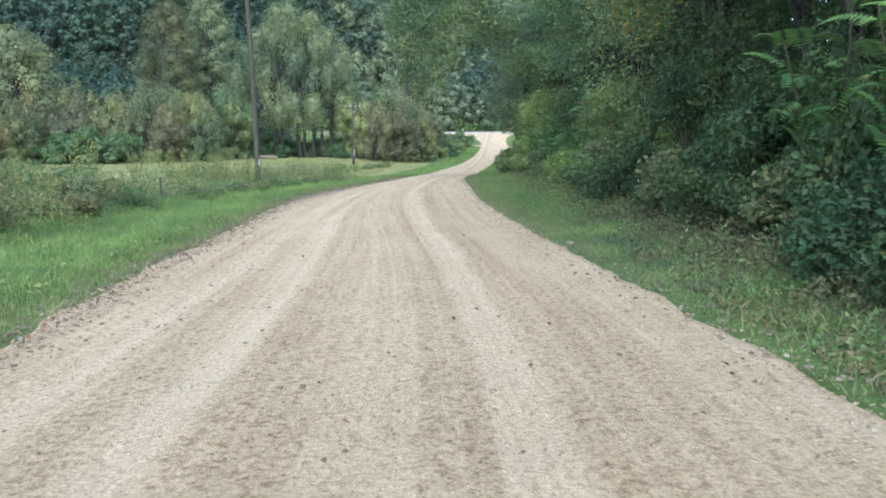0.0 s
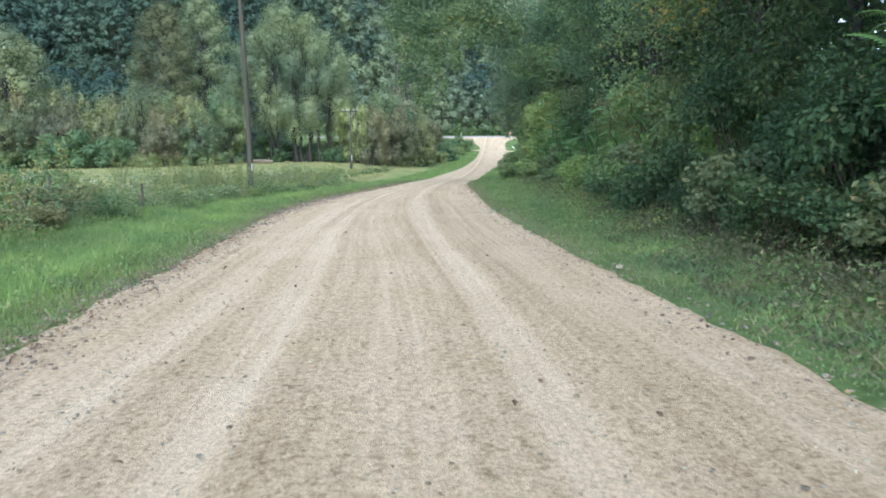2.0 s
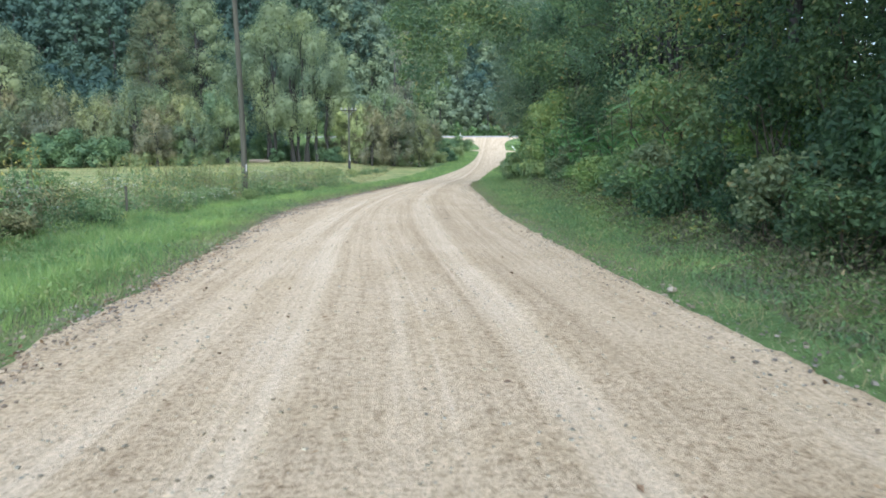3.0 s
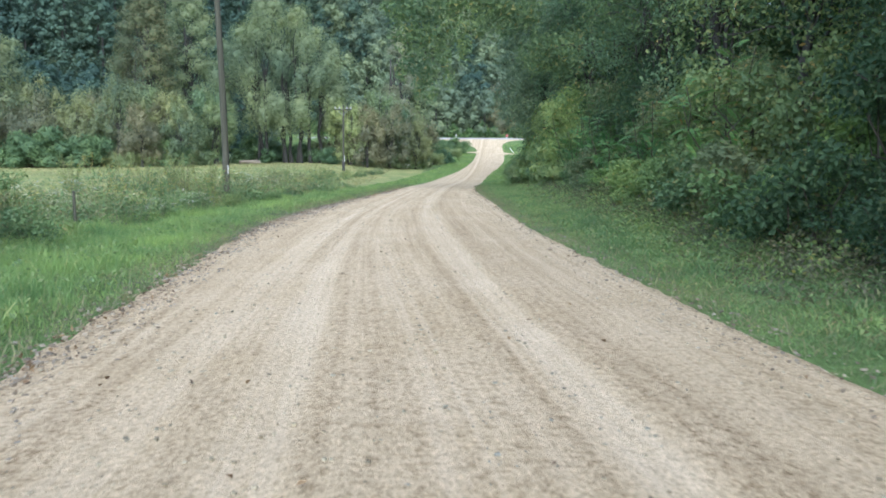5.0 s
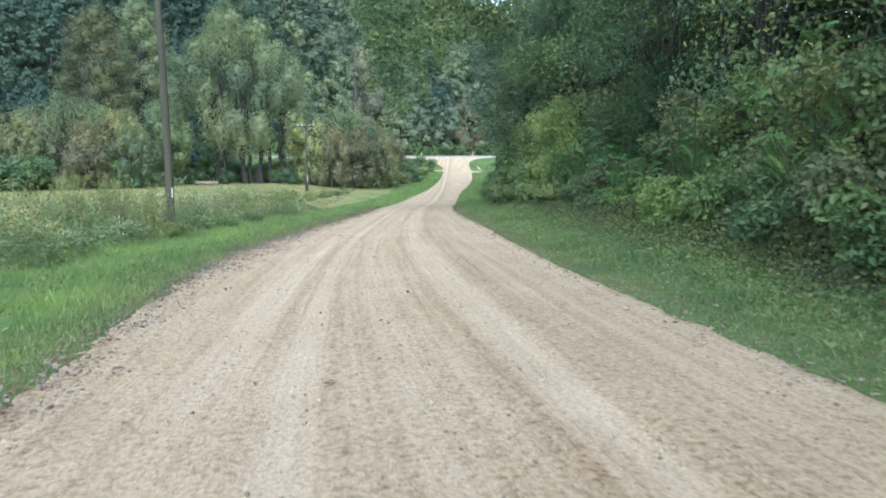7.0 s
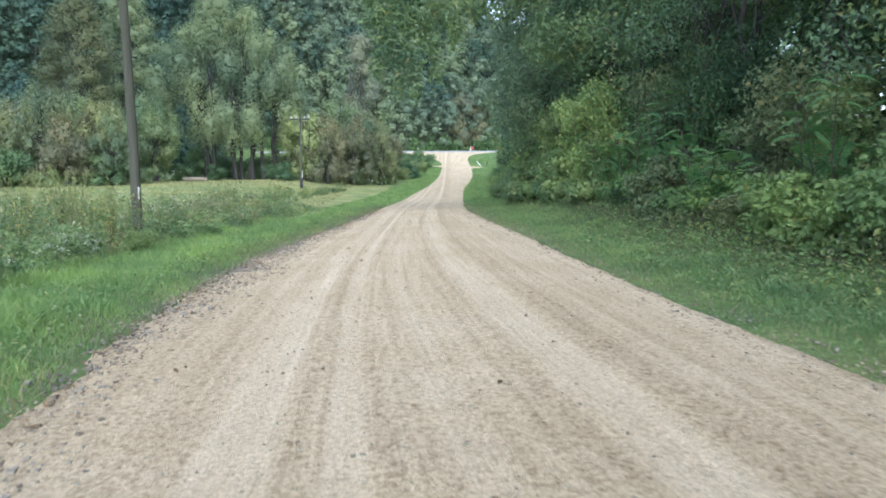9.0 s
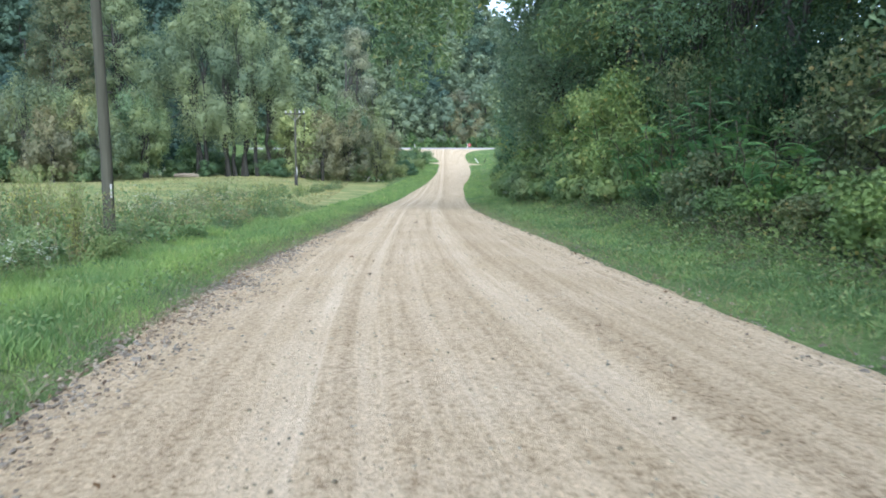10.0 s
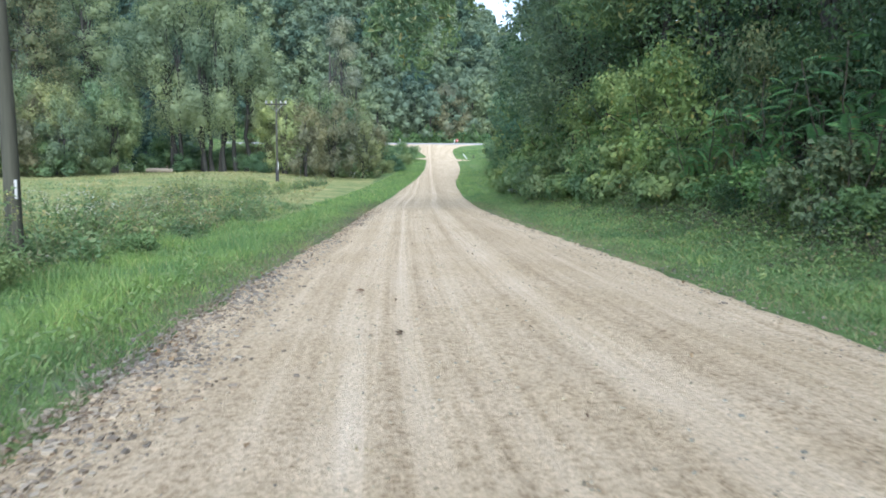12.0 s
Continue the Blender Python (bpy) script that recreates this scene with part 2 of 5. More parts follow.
def gravel_material():
    """Pale limestone gravel: smooth wheel tracks, loose ridges between, damp ochre patches."""
    m, n, l, b = node_material("limestone_gravel", 0.95, 0.15)
    lane = n.new("ShaderNodeUVMap")
    lane.uv_map = "lane"
    geo = n.new("ShaderNodeNewGeometry")
    pos = geo.outputs["Position"]
    sep = n.new("ShaderNodeSeparateXYZ")
    l.new(lane.outputs[0], sep.inputs[0])
    # long streaks that follow the road
    mp = n.new("ShaderNodeMapping")
    mp.inputs["Scale"].default_value = (38, 0.1, 1)
    l.new(lane.outputs[0], mp.inputs["Vector"])
    streak = noise_node(n, l, 1.0, 5, mp.outputs[0], 0.6)
    mp2 = n.new("ShaderNodeMapping")
    mp2.inputs["Scale"].default_value = (95, 0.22, 1)
    l.new(lane.outputs[0], mp2.inputs["Vector"])
    fine_streak = noise_node(n, l, 1.0, 4, mp2.outputs[0], 0.7)
    wob = noise_node(n, l, 0.9, 3, pos)
    shift = n.new("ShaderNodeMath")
    shift.operation = "MULTIPLY_ADD"
    shift.inputs[1].default_value = 0.012
    l.new(wob.outputs["Fac"], shift.inputs[0])
    l.new(sep.outputs[0], shift.inputs[2])
    def grey(v):
        return (v, v, v)

    tracks = ramp(n, [(0.0, grey(0.4)), (0.14, grey(0.42)), (0.17, grey(0.66)), (0.195, grey(0.64)), (0.235, grey(0.34)), (0.275, grey(0.45)), (0.3, grey(0.72)), (0.325, grey(0.68)), (0.36, grey(0.34)),
                      (0.44, grey(0.54)), (0.47, grey(0.52)), (0.58, grey(0.38)), (0.61, grey(0.7)), (0.652, grey(0.68)), (0.685, grey(0.32)), (0.86, grey(0.54))])
    l.new(shift.outputs[0], tracks.inputs[0])
    amount = mixed(n, l, 0.26, mixed(n, l, 0.5, tracks.outputs[0], streak.outputs["Fac"]), fine_streak.outputs["Fac"])
    base = ramp(n, [(0.32, (0.405, 0.32, 0.209)), (0.5, (0.54, 0.443, 0.304)), (0.66, (0.65, 0.552, 0.41))])
    l.new(amount, base.inputs[0])
    damp = noise_node(n, l, 0.55, 4, pos, 0.6)
    dr = ramp(n, [(0.3, (0.93, 0.9, 0.84)), (0.7, (1.05, 1.04, 1.03))])
    l.new(damp.outputs["Fac"], dr.inputs[0])
    col = mixed(n, l, 1.0, base.outputs[0], dr.outputs[0], "MULTIPLY")
    fine = noise_node(n, l, 30, 6, pos, 0.85)
    fr = ramp(n, [(0.34, (0.45, 0.43, 0.4)), (0.5, (1, 1, 1)), (0.66, (1.35, 1.33, 1.31))])
    l.new(fine.outputs["Fac"], fr.inputs[0])
    col = mixed(n, l, 0.72, col, fr.outputs[0], "MULTIPLY")
    chips = n.new("ShaderNodeTexVoronoi")
    chips.inputs["Scale"].default_value = 48
    l.new(pos, chips.inputs["Vector"])
    cr = ramp(n, [(0.0, (0.7, 0.68, 0.64)), (0.5, (1, 1, 1)), (1.0, (1.22, 1.21, 1.19))])
    l.new(chips.outputs["Color"], cr.inputs[0])
    col = mixed(n, l, 0.6, col, cr.outputs[0], "MULTIPLY")
    # loose grit lies thickest between the tracks
    grit = noise_node(n, l, 16, 4, pos, 0.8)
    gr = ramp(n, [(0.52, (1, 1, 1)), (0.58, (0.5, 0.46, 0.4))])
    l.new(grit.outputs["Fac"], gr.inputs[0])
    loose = ramp(n, [(0.35, (1, 1, 1)), (0.6, (0.2, 0.2, 0.2))])
    l.new(amount, loose.inputs[0])
    col = mixed(n, l, loose.outputs[0], col, mixed(n, l, 1.0, col, gr.outputs[0], "MULTIPLY"))
    l.new(col, b.inputs["Base Color"])
    bp = n.new("ShaderNodeBump")
    bp.inputs["Strength"].default_value = 0.85
    bp.inputs["Distance"].default_value = 0.022
    l.new(fine.outputs["Fac"], bp.inputs["Height"])
    bp3 = n.new("ShaderNodeBump")
    bp3.invert = True
    bp3.inputs["Strength"].default_value = 0.25
    bp3.inputs["Distance"].default_value = 0.03
    l.new(grit.outputs["Fac"], bp3.inputs["Height"])
    l.new(bp3.outputs[0], bp.inputs["Normal"])
    bp2 = n.new("ShaderNodeBump")
    bp2.inputs["Strength"].default_value = 0.25
    bp2.inputs["Distance"].default_value = 0.02
    l.new(chips.outputs["Distance"], bp2.inputs["Height"])
    l.new(bp.outputs[0], bp2.inputs["Normal"])
    l.new(bp2.outputs[0], b.inputs["Normal"])
    return m


def ground_material(name, turf, hay, wood):
    """Turf, mown hay and wood floor, blended with ragged borders by the mesh's "cover" attribute."""
    m, n, l, b = node_material(name, 0.95, 0.1)
    geo = n.new("ShaderNodeNewGeometry")
    pos = geo.outputs["Position"]
    wide = noise_node(n, l, 0.35, 6, pos, 0.6)
    fine = noise_node(n, l, 7, 6, pos, 0.75)
    cover = n.new("ShaderNodeAttribute")
    cover.attribute_name = "cover"
    sep = n.new("ShaderNodeSeparateColor")
    l.new(cover.outputs["Color"], sep.inputs[0])

    def tone(stops):
        r = ramp(n, stops)
        l.new(wide.outputs["Fac"], r.inputs[0])
        return r.outputs[0]

    def border(mask):
        push = n.new("ShaderNodeMath")
        push.operation = "MULTIPLY_ADD"
        push.inputs[1].default_value = 0.5
        l.new(fine.outputs["Fac"], push.inputs[0])
        l.new(mask, push.inputs[2])
        r = ramp(n, [(0.62, (0, 0, 0)), (0.88, (1, 1, 1))])
        l.new(push.outputs[0], r.inputs[0])
        return r.outputs[0]

    col = mixed(n, l, border(sep.outputs[0]), tone(turf), tone(hay))
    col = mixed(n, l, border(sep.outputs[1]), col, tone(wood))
    fr = ramp(n, [(0.3, (0.55, 0.55, 0.5)), (0.7, (1.3, 1.3, 1.2))])
    l.new(fine.outputs["Fac"], fr.inputs[0])
    l.new(mixed(n, l, 1.0, col, fr.outputs[0], "MULTIPLY"), b.inputs["Base Color"])
    bp = n.new("ShaderNodeBump")
    bp.inputs["Strength"].default_value = 0.8
    bp.inputs["Distance"].default_value = 0.08
    l.new(fine.outputs["Fac"], bp.inputs["Height"])
    l.new(bp.outputs[0], b.inputs["Normal"])
    return m


GRAVEL = gravel_material()
TURF = ground_material("valley_ground", [(0.3, (0.08, 0.13, 0.05)), (0.5, (0.13, 0.2, 0.075)), (0.7, (0.2, 0.235, 0.1))],
                       [(0.3, (0.16, 0.215, 0.083)), (0.5, (0.25, 0.275, 0.118)), (0.7, (0.38, 0.345, 0.165))],
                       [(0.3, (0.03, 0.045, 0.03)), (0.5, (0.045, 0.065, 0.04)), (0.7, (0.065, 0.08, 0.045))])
HIGHWAY = plain_material("worn_asphalt", (0.26, 0.255, 0.25), (0.36, 0.355, 0.345), 3, 0.8, 0.4)


# ---- mesh helpers ----
def np_mesh(name, verts, faces, materials, index=None, smooth=False, normals=None):
    """A mesh from arrays; faces all have the same number of corners. normals: one for each vertex, to round off a mass of leaves."""
    verts, faces = np.asarray(verts, np.float32), np.asarray(faces, np.int32)
    me = bpy.data.meshes.new(name)
    me.vertices.add(len(verts))
    me.vertices.foreach_set("co", verts.ravel())
    k = faces.shape[1]
    me.loops.add(faces.size)
    me.loops.foreach_set("vertex_index", faces.ravel())
    me.polygons.add(len(faces))
    me.polygons.foreach_set("loop_start", np.arange(0, faces.size, k, dtype=np.int32))
    for mat in materials:
        me.materials.append(mat)
    if index is not None:
        me.polygons.foreach_set("material_index", np.asarray(index, np.int32))
    me.polygons.foreach_set("use_smooth", np.full(len(faces), smooth))
    me.update(calc_edges=True)
    if normals is not None:
        me.normals_split_custom_set_from_vertices(np.asarray(normals, np.float32))
    return me


def part(name, me, parent, label=""):
    ob = new(name, me)
    ob.parent = parent
    if label:
        ob["label"] = label
    return ob


def merged(pieces):
    """Joins (verts, faces) pairs."""
    vs, fs, k = [], [], 0
    for v, f in pieces:
        vs.append(np.asarray(v, float))
        fs.append(np.asarray(f, int) + k)
        k += len(v)
    return np.concatenate(vs), np.concatenate(fs)


def unit(v):
    return v / (np.linalg.norm(v, axis=-1, keepdims=True) + 1e-9)


def tube(points, radii, sides=7):
    """A tapered tube along a bent line, closed at its end."""
    p, r = np.asarray(points, float), np.asarray(radii, float)
    d = unit(np.gradient(p, axis=0))
    ref = np.where(np.abs(d[:, 2:3]) > 0.9, np.array([[1.0, 0, 0]]), np.array([[0, 0, 1.0]]))
    a = unit(np.cross(d, ref))
    b = np.cross(d, a)
    ang = np.linspace(0, 2 * np.pi, sides, endpoint=False)
    ring = p[:, None] + r[:, None, None] * (np.cos(ang)[None, :, None] * a[:, None] + np.sin(ang)[None, :, None] * b[:, None])
    v = np.concatenate([ring.reshape(-1, 3), p[-1:]])
    f = []
    for i in range(len(p) - 1):
        for j in range(sides):
            k = (j + 1) % sides
            f.append((i * sides + j, i * sides + k, (i + 1) * sides + k, (i + 1) * sides + j))
    top = (len(p) - 1) * sides
    for j in range(0, sides, 2):
        f.append((top + j, top + (j + 1) % sides, top + (j + 2) % sides, len(v) - 1))
    return v, np.array(f)


def bent(a, b, rng, wob=0.1, n=6, sag=0.0):
    """A crooked line from a to b."""
    a, b = np.asarray(a, float), np.asarray(b, float)
    s = np.linspace(0, 1, n)[:, None]
    w = rng.normal(0, wob, (n, 3)) * np.sin(np.pi * s)
    p = a + (b - a) * s + w
    p[:, 2] += sag * np.sin(np.pi * s[:, 0])
    return p


def leaves(rng, at, size, lean, aspect=0.55, spread=0.8, droop=0.3, corners=4):
    """Folded leaf blades at points, facing roughly along lean."""
    n = len(at)
    nor = unit(lean + rng.normal(0, spread, (n, 3)))
    ax = unit(np.cross(nor, rng.normal(0, 1, (n, 3))))
    ax[:, 2] -= droop * rng.random(n)
    ax = unit(ax)
    side = unit(np.cross(nor, ax))
    s = np.asarray(size)[:, None] * np.ones((n, 1))
    if corners == 3:
        v = np.stack([at - ax * s * 0.5 - side * s * aspect * 0.55, at - ax * s * 0.42 + side * s * aspect * 0.55, at + ax * s * 0.55], 1)
        return v.reshape(-1, 3), np.arange(3 * n).reshape(n, 3)[:, [0, 2, 1]]
    up = np.cross(ax, side) * s * 0.12
    v = np.stack([at - ax * s * 0.5, at - side * s * aspect * 0.5 + up - ax * s * 0.06, at + ax * s * 0.5, at + side * s * aspect * 0.5 + up - ax * s * 0.06], 1)
    return v.reshape(-1, 3), np.arange(4 * n).reshape(n, 4)


def blades(rng, base, height, width, tilt=0.35):
    """Grass blades: narrow kites that lean and bend."""
    n = len(base)
    a = rng.random(n) * 2 * np.pi
    out = np.stack([np.cos(a), np.sin(a), 0 * a], 1)
    lean = (rng.random(n) * tilt)[:, None]
    h, w = np.asarray(height)[:, None] * np.ones((n, 1)), np.asarray(width)[:, None] * np.ones((n, 1))
    tip = base + out * h * lean * 1.4 + np.array([[0, 0, 1]]) * h
    mid = base + out * h * lean * 0.45 + np.array([[0, 0, 1]]) * h * 0.5
    b = rng.random(n) * 2 * np.pi
    side = np.stack([np.cos(b), np.sin(b), 0 * b], 1) * w * 0.5
    v = np.stack([base, mid - side, tip, mid + side], 1)
    return v.reshape(-1, 3), np.arange(4 * n).reshape(n, 4)


def in_blobs(rng, blobs, n, inner=0.45, fuzz=0.07):
    """Points in ellipsoid clumps (x, y, z, rx, rz), denser near the outside; with the way out."""
    b = np.asarray(blobs, float)
    w = b[:, 3] * (b[:, 3] + b[:, 4])
    k = rng.choice(len(b), n, p=w / w.sum())
    d = unit(rng.normal(0, 1, (n, 3)))
    r = inner + (1 - inner) * rng.random(n) ** 0.6
    r *= 1 + 0.16 * np.sin(5 * d[:, 0] + k) * np.sin(4 * d[:, 2] + 2 * k) + rng.normal(0, fuzz, n)
    p = b[k, :3] + d * r[:, None] * np.stack([b[k, 3], b[k, 3], b[k, 4]], 1)
    return p, d


_g = (1 + 5 ** 0.5) / 2
ICO = unit(np.array([(a, b * _g, 0) for a in (-1, 1) for b in (-1, 1)] + [(0, a, b * _g) for a in (-1, 1) for b in (-1, 1)] + [(b * _g, 0, a) for a in (-1, 1) for b in (-1, 1)], float))
_near = np.linalg.norm(ICO[:, None] - ICO[None], axis=2) < 1.1
ICO_FACES = np.array([(i, j, k) if np.dot(np.cross(ICO[j] - ICO[i], ICO[k] - ICO[i]), ICO[i]) > 0 else (i, k, j)
                      for i in range(12) for j in range(i + 1, 12) for k in range(j + 1, 12) if _near[i, j] and _near[j, k] and _near[i, k]])


def hearts(rng, blobs, low, high):
    """The dense heart of each leafy clump, uneven and smaller than the clump."""
    b = np.asarray(blobs, float)
    v = b[:, None, :3] + ICO[None] * rng.uniform(low, high, (len(b), 12, 1)) * b[:, None, [3, 3, 4]]
    return v.reshape(-1, 3), (ICO_FACES[None] + 12 * np.arange(len(b))[:, None, None]).reshape(-1, 3)


# ---- the lie of the land ----
def smoothstep(a, b, x):
    t = np.clip((np.asarray(x, float) - a) / (b - a), 0, 1)
    return t * t * (3 - 2 * t)


_y = np.arange(-60.0, 420.0, 1.0)
_z = np.interp(_y, [-60, 45, 60, 76, 100, 120, 140, 160, 175, 188, 200, 420], [0, 0, -0.1, -0.2, 0.1, 0.6, 1.7, 3.3, 5.0, 6.9, 7.0, 7.0])
_z = np.convolve(np.pad(_z, 6, mode="edge"), np.ones(13) / 13, mode="valid")
_l = np.interp(_y, [-60, 0, 6, 10, 15, 20, 25, 31, 37, 46, 55, 61, 76, 85, 98, 109, 122, 137, 150, 163, 172, 180, 186, 190, 420],
               [0.5, -3.2, -3.5, -4.0, -4.3, -4.7, -4.9, -4.75, -4.4, -3.7, -3.1, -2.6, -1.4, -0.6, 0.7, 1.9, 3.3, 5.1, 6.3, 7.4, 7.2, 5.6, 2.5, -3, -3])
_r = np.interp(_y, [-60, 0, 7, 10.7, 15, 19, 25, 30, 38, 46, 55, 60, 74, 80, 95, 109, 116, 136, 145, 155, 166, 174, 181, 186, 190, 420],
               [6.4, 2.6, 2.3, 2.0, 1.7, 1.5, 1.2, 1.15, 1.2, 1.15, 1.45, 1.8, 3.0, 3.6, 5.0, 6.5, 7.5, 10.2, 11.2, 12.0, 12.8, 13.2, 14.5, 17.5, 22, 22])


def _soft(a, k):
    return np.convolve(np.pad(a, k, mode="edge"), np.ones(2 * k + 1) / (2 * k + 1), mode="valid")


_l = _l - 0.28 * np.exp(-(((_y - 30) / 9) ** 4))
_l, _r = _soft(_l, 2), _soft(_r, 2)


def road_z(y):
    return np.interp(y, _y, _z)


def road_left(y):
    spur = 2.6 * np.exp(-(((np.asarray(y, float) - 160.5) / 1.3) ** 2))
    return np.interp(y, _y, _l) - spur


def road_right(y):
    spur = 2.4 * np.exp(-(((np.asarray(y, float) - 158.0) / 1.5) ** 2))
    return np.interp(y, _y, _r) + spur


def hill(x, y):
    x, y = np.asarray(x, float), np.asarray(y, float)
    foot = 206 - 62 * smoothstep(-15, -80, x)
    s = np.clip(y - foot, 0, None)
    top = 26 + 82 * smoothstep(68, 4, x - 0.07 * (y - 200))
    east = np.clip(x - 14 - 0.12 * np.clip(y, 0, 200), 0, None)
    return top * (1 - np.exp(-((s / 95) ** 1.25) * 0.62)) + 9 * (1 - np.exp(-east / 26)) * (1 - smoothstep(150, 190, y))


def land_z(x, y):
    """Height of the ground away from the gravel."""
    x, y = np.asarray(x, float), np.asarray(y, float)
    left, right = road_left(y) - x, x - road_right(y)
    z = road_z(y) - 0.02
    ditch = -0.16 * np.exp(-(((left - 2.6) / 1.3) ** 2)) * (1 - smoothstep(60, 110, y))
    field = (0.25 + 0.75 * smoothstep(45, 100, y)) * smoothstep(5, 16, left) * (1 - smoothstep(120, 165, y))
    bank = 0.22 * np.clip(right - 2.0, 0, 6) * (1 - smoothstep(140, 175, y))
    under = -0.07 * smoothstep(0.0, -0.5, np.maximum(left, right))
    # west of the lane the field stays low until the foot of the highway bank
    low = -(road_z(y) - 0.2) * smoothstep(8, 22, left) * smoothstep(110, 125, y) * (1 - smoothstep(168, 186, y))
    return z + np.where(left > 0, ditch + field, 0) + np.where(right > 0, bank, 0) + under + low + hill(x, y)


def wood_edge(y):
    """Where the brush begins east of the lane."""
    return np.interp(y, [-10, 0, 8, 20, 33, 45, 55, 65, 80, 100, 125, 150], [4.4, 4.1, 3.9, 4.0, 4.2, 4.5, 4.6, 5.0, 6.4, 9.0, 12.5, 17])


def build_ground():
    xs = np.unique(np.concatenate([np.arange(-16, 12, 0.6), np.arange(-60, -16, 2.0), np.arange(12, 60, 2.0), np.arange(-220, -60, 8.0), np.arange(60, 221, 8.0),
                                   [-3000, -1800, -900, -500, -320, 320, 500, 900, 1800, 3000]]))
    ys = np.unique(np.concatenate([np.arange(-14, 80, 0.8), np.arange(80, 215, 1.5), np.arange(215, 420, 6.0), np.arange(-90, -14, 6.0),
                                   [-3000, -1800, -900, -400, -200, 470, 560, 700, 1000, 1800, 3000]]))
    gx, gy = np.meshgrid(xs, ys)
    gz = land_z(gx, gy)
    rough = np.array([noise.noise((a * 0.7, b * 0.7, 3.1)) for a, b in zip(gx.ravel(), gy.ravel())]).reshape(gx.shape)
    clear = smoothstep(0.2, 1.5, np.maximum(road_left(gy) - gx, gx - road_right(gy)))
    gz = gz + 0.06 * rough * clear
    v = np.stack([gx, gy, gz], -1).reshape(-1, 3)
    w = len(xs)
    i = (np.arange(len(ys) - 1)[:, None] * w + np.arange(w - 1)[None]).ravel()
    cx, cy = v[:, 0], v[:, 1]
    ragged = np.array([noise.noise((a * 0.4, b * 0.4, 6.0)) + 0.6 * noise.noise((a * 1.3, b * 1.3, 8.0)) for a, b in zip(cx, cy)])
    start = 2.4 * smoothstep(44, 50, cy)
    hay = smoothstep(4.6 - start, 7.0 - 1.3 * start, road_left(cy) - cx - (1.2 - 0.35 * start) * ragged) * smoothstep(-95, -85, cy) * smoothstep(121, 115, cy - 5 * ragged) * smoothstep(-88, -80, cx - 6 * ragged) * smoothstep(-4.4, -5.2, cx - 0.5 * ragged - 2.5 * smoothstep(50, 70, cy))
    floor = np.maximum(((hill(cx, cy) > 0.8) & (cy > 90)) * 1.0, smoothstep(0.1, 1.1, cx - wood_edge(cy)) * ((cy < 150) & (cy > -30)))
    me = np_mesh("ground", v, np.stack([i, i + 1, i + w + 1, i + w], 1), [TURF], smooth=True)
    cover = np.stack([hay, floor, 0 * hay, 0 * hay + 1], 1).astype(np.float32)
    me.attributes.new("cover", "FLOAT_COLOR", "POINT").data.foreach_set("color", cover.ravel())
    ob = new("ground", me)
    tagged(ob, "green and straw-coloured grassy valley ground rising to wooded hills", "ground", kind="structure")


TRACK_Y = [-20, 8, 12, 17, 21, 26, 30, 35, 40, 45, 60, 77, 195]
TRACK_X = [[-2.3, -2.45, -2.7, -3.0, -3.2, -3.25, -3.3, -3.1, -2.8, -2.55, -1.9, -0.5, 8.3],
           [-1.0, -1.65, -2.1, -2.5, -2.75, -2.85, -2.9, -2.7, -2.45, -2.2, -1.45, 0.0, 8.9],
           [0.4, -0.5, -0.9, -1.5, -1.95, -2.25, -2.35, -2.2, -2.0, -1.7, -0.9, 0.6, 9.6],
           [1.0, 0.3, -0.1, -0.55, -0.8, -1.1, -1.3, -1.3, -1.2, -0.95, -0.1, 1.4, 10.5],
           [2.2, 1.75, 1.5, 1.0, 0.82, 0.68, 0.45, 0.5, 0.6, 0.65, 1.1, 2.5, 12.0]]
TRACK_U = [0.18, 0.31, 0.46, 0.63, 0.87]


def lane_u(f, y):
    """Warps the way across the road so that the wheel tracks keep to fixed values."""
    f, y = np.asarray(f, float), np.asarray(y, float)
    wide = road_right(y) - road_left(y)
    at = [np.zeros_like(y)] + [np.clip((np.interp(y, _y, _soft(np.interp(_y, TRACK_Y, xs), 4)) - road_left(y)) / wide, 0.02 * (k + 1), 0.9 + 0.015 * k) for k, xs in enumerate(TRACK_X)] + [np.ones_like(y)]
    us, out = [0.0] + TRACK_U + [1.0], np.zeros_like(f)
    for a, b, u, w in zip(at[:-1], at[1:], us[:-1], us[1:]):
        out = np.where((f >= a) & (f <= b), u + (w - u) * (f - a) / np.maximum(b - a, 1e-3), out)
    return out


def rut_depth(u):
    """Shallow ruts with a little ridge thrown up beside each."""
    d = 0
    for c, w, h in ((0.18, 0.03, 0.014), (0.31, 0.03, 0.018), (0.46, 0.03, 0.008), (0.63, 0.03, 0.022), (0.87, 0.035, 0.012)):
        d = d - h * np.exp(-(((u - c) / w) ** 2)) + 0.45 * h * np.exp(-(((u - c - 1.9 * w) / (0.7 * w)) ** 2))
    return d


def road_surface(f, y):
    u = lane_u(f, y)
    crown = 0.05 * (1 - (2 * f - 1) ** 2) - 0.03
    return road_z(y) + crown + rut_depth(u)


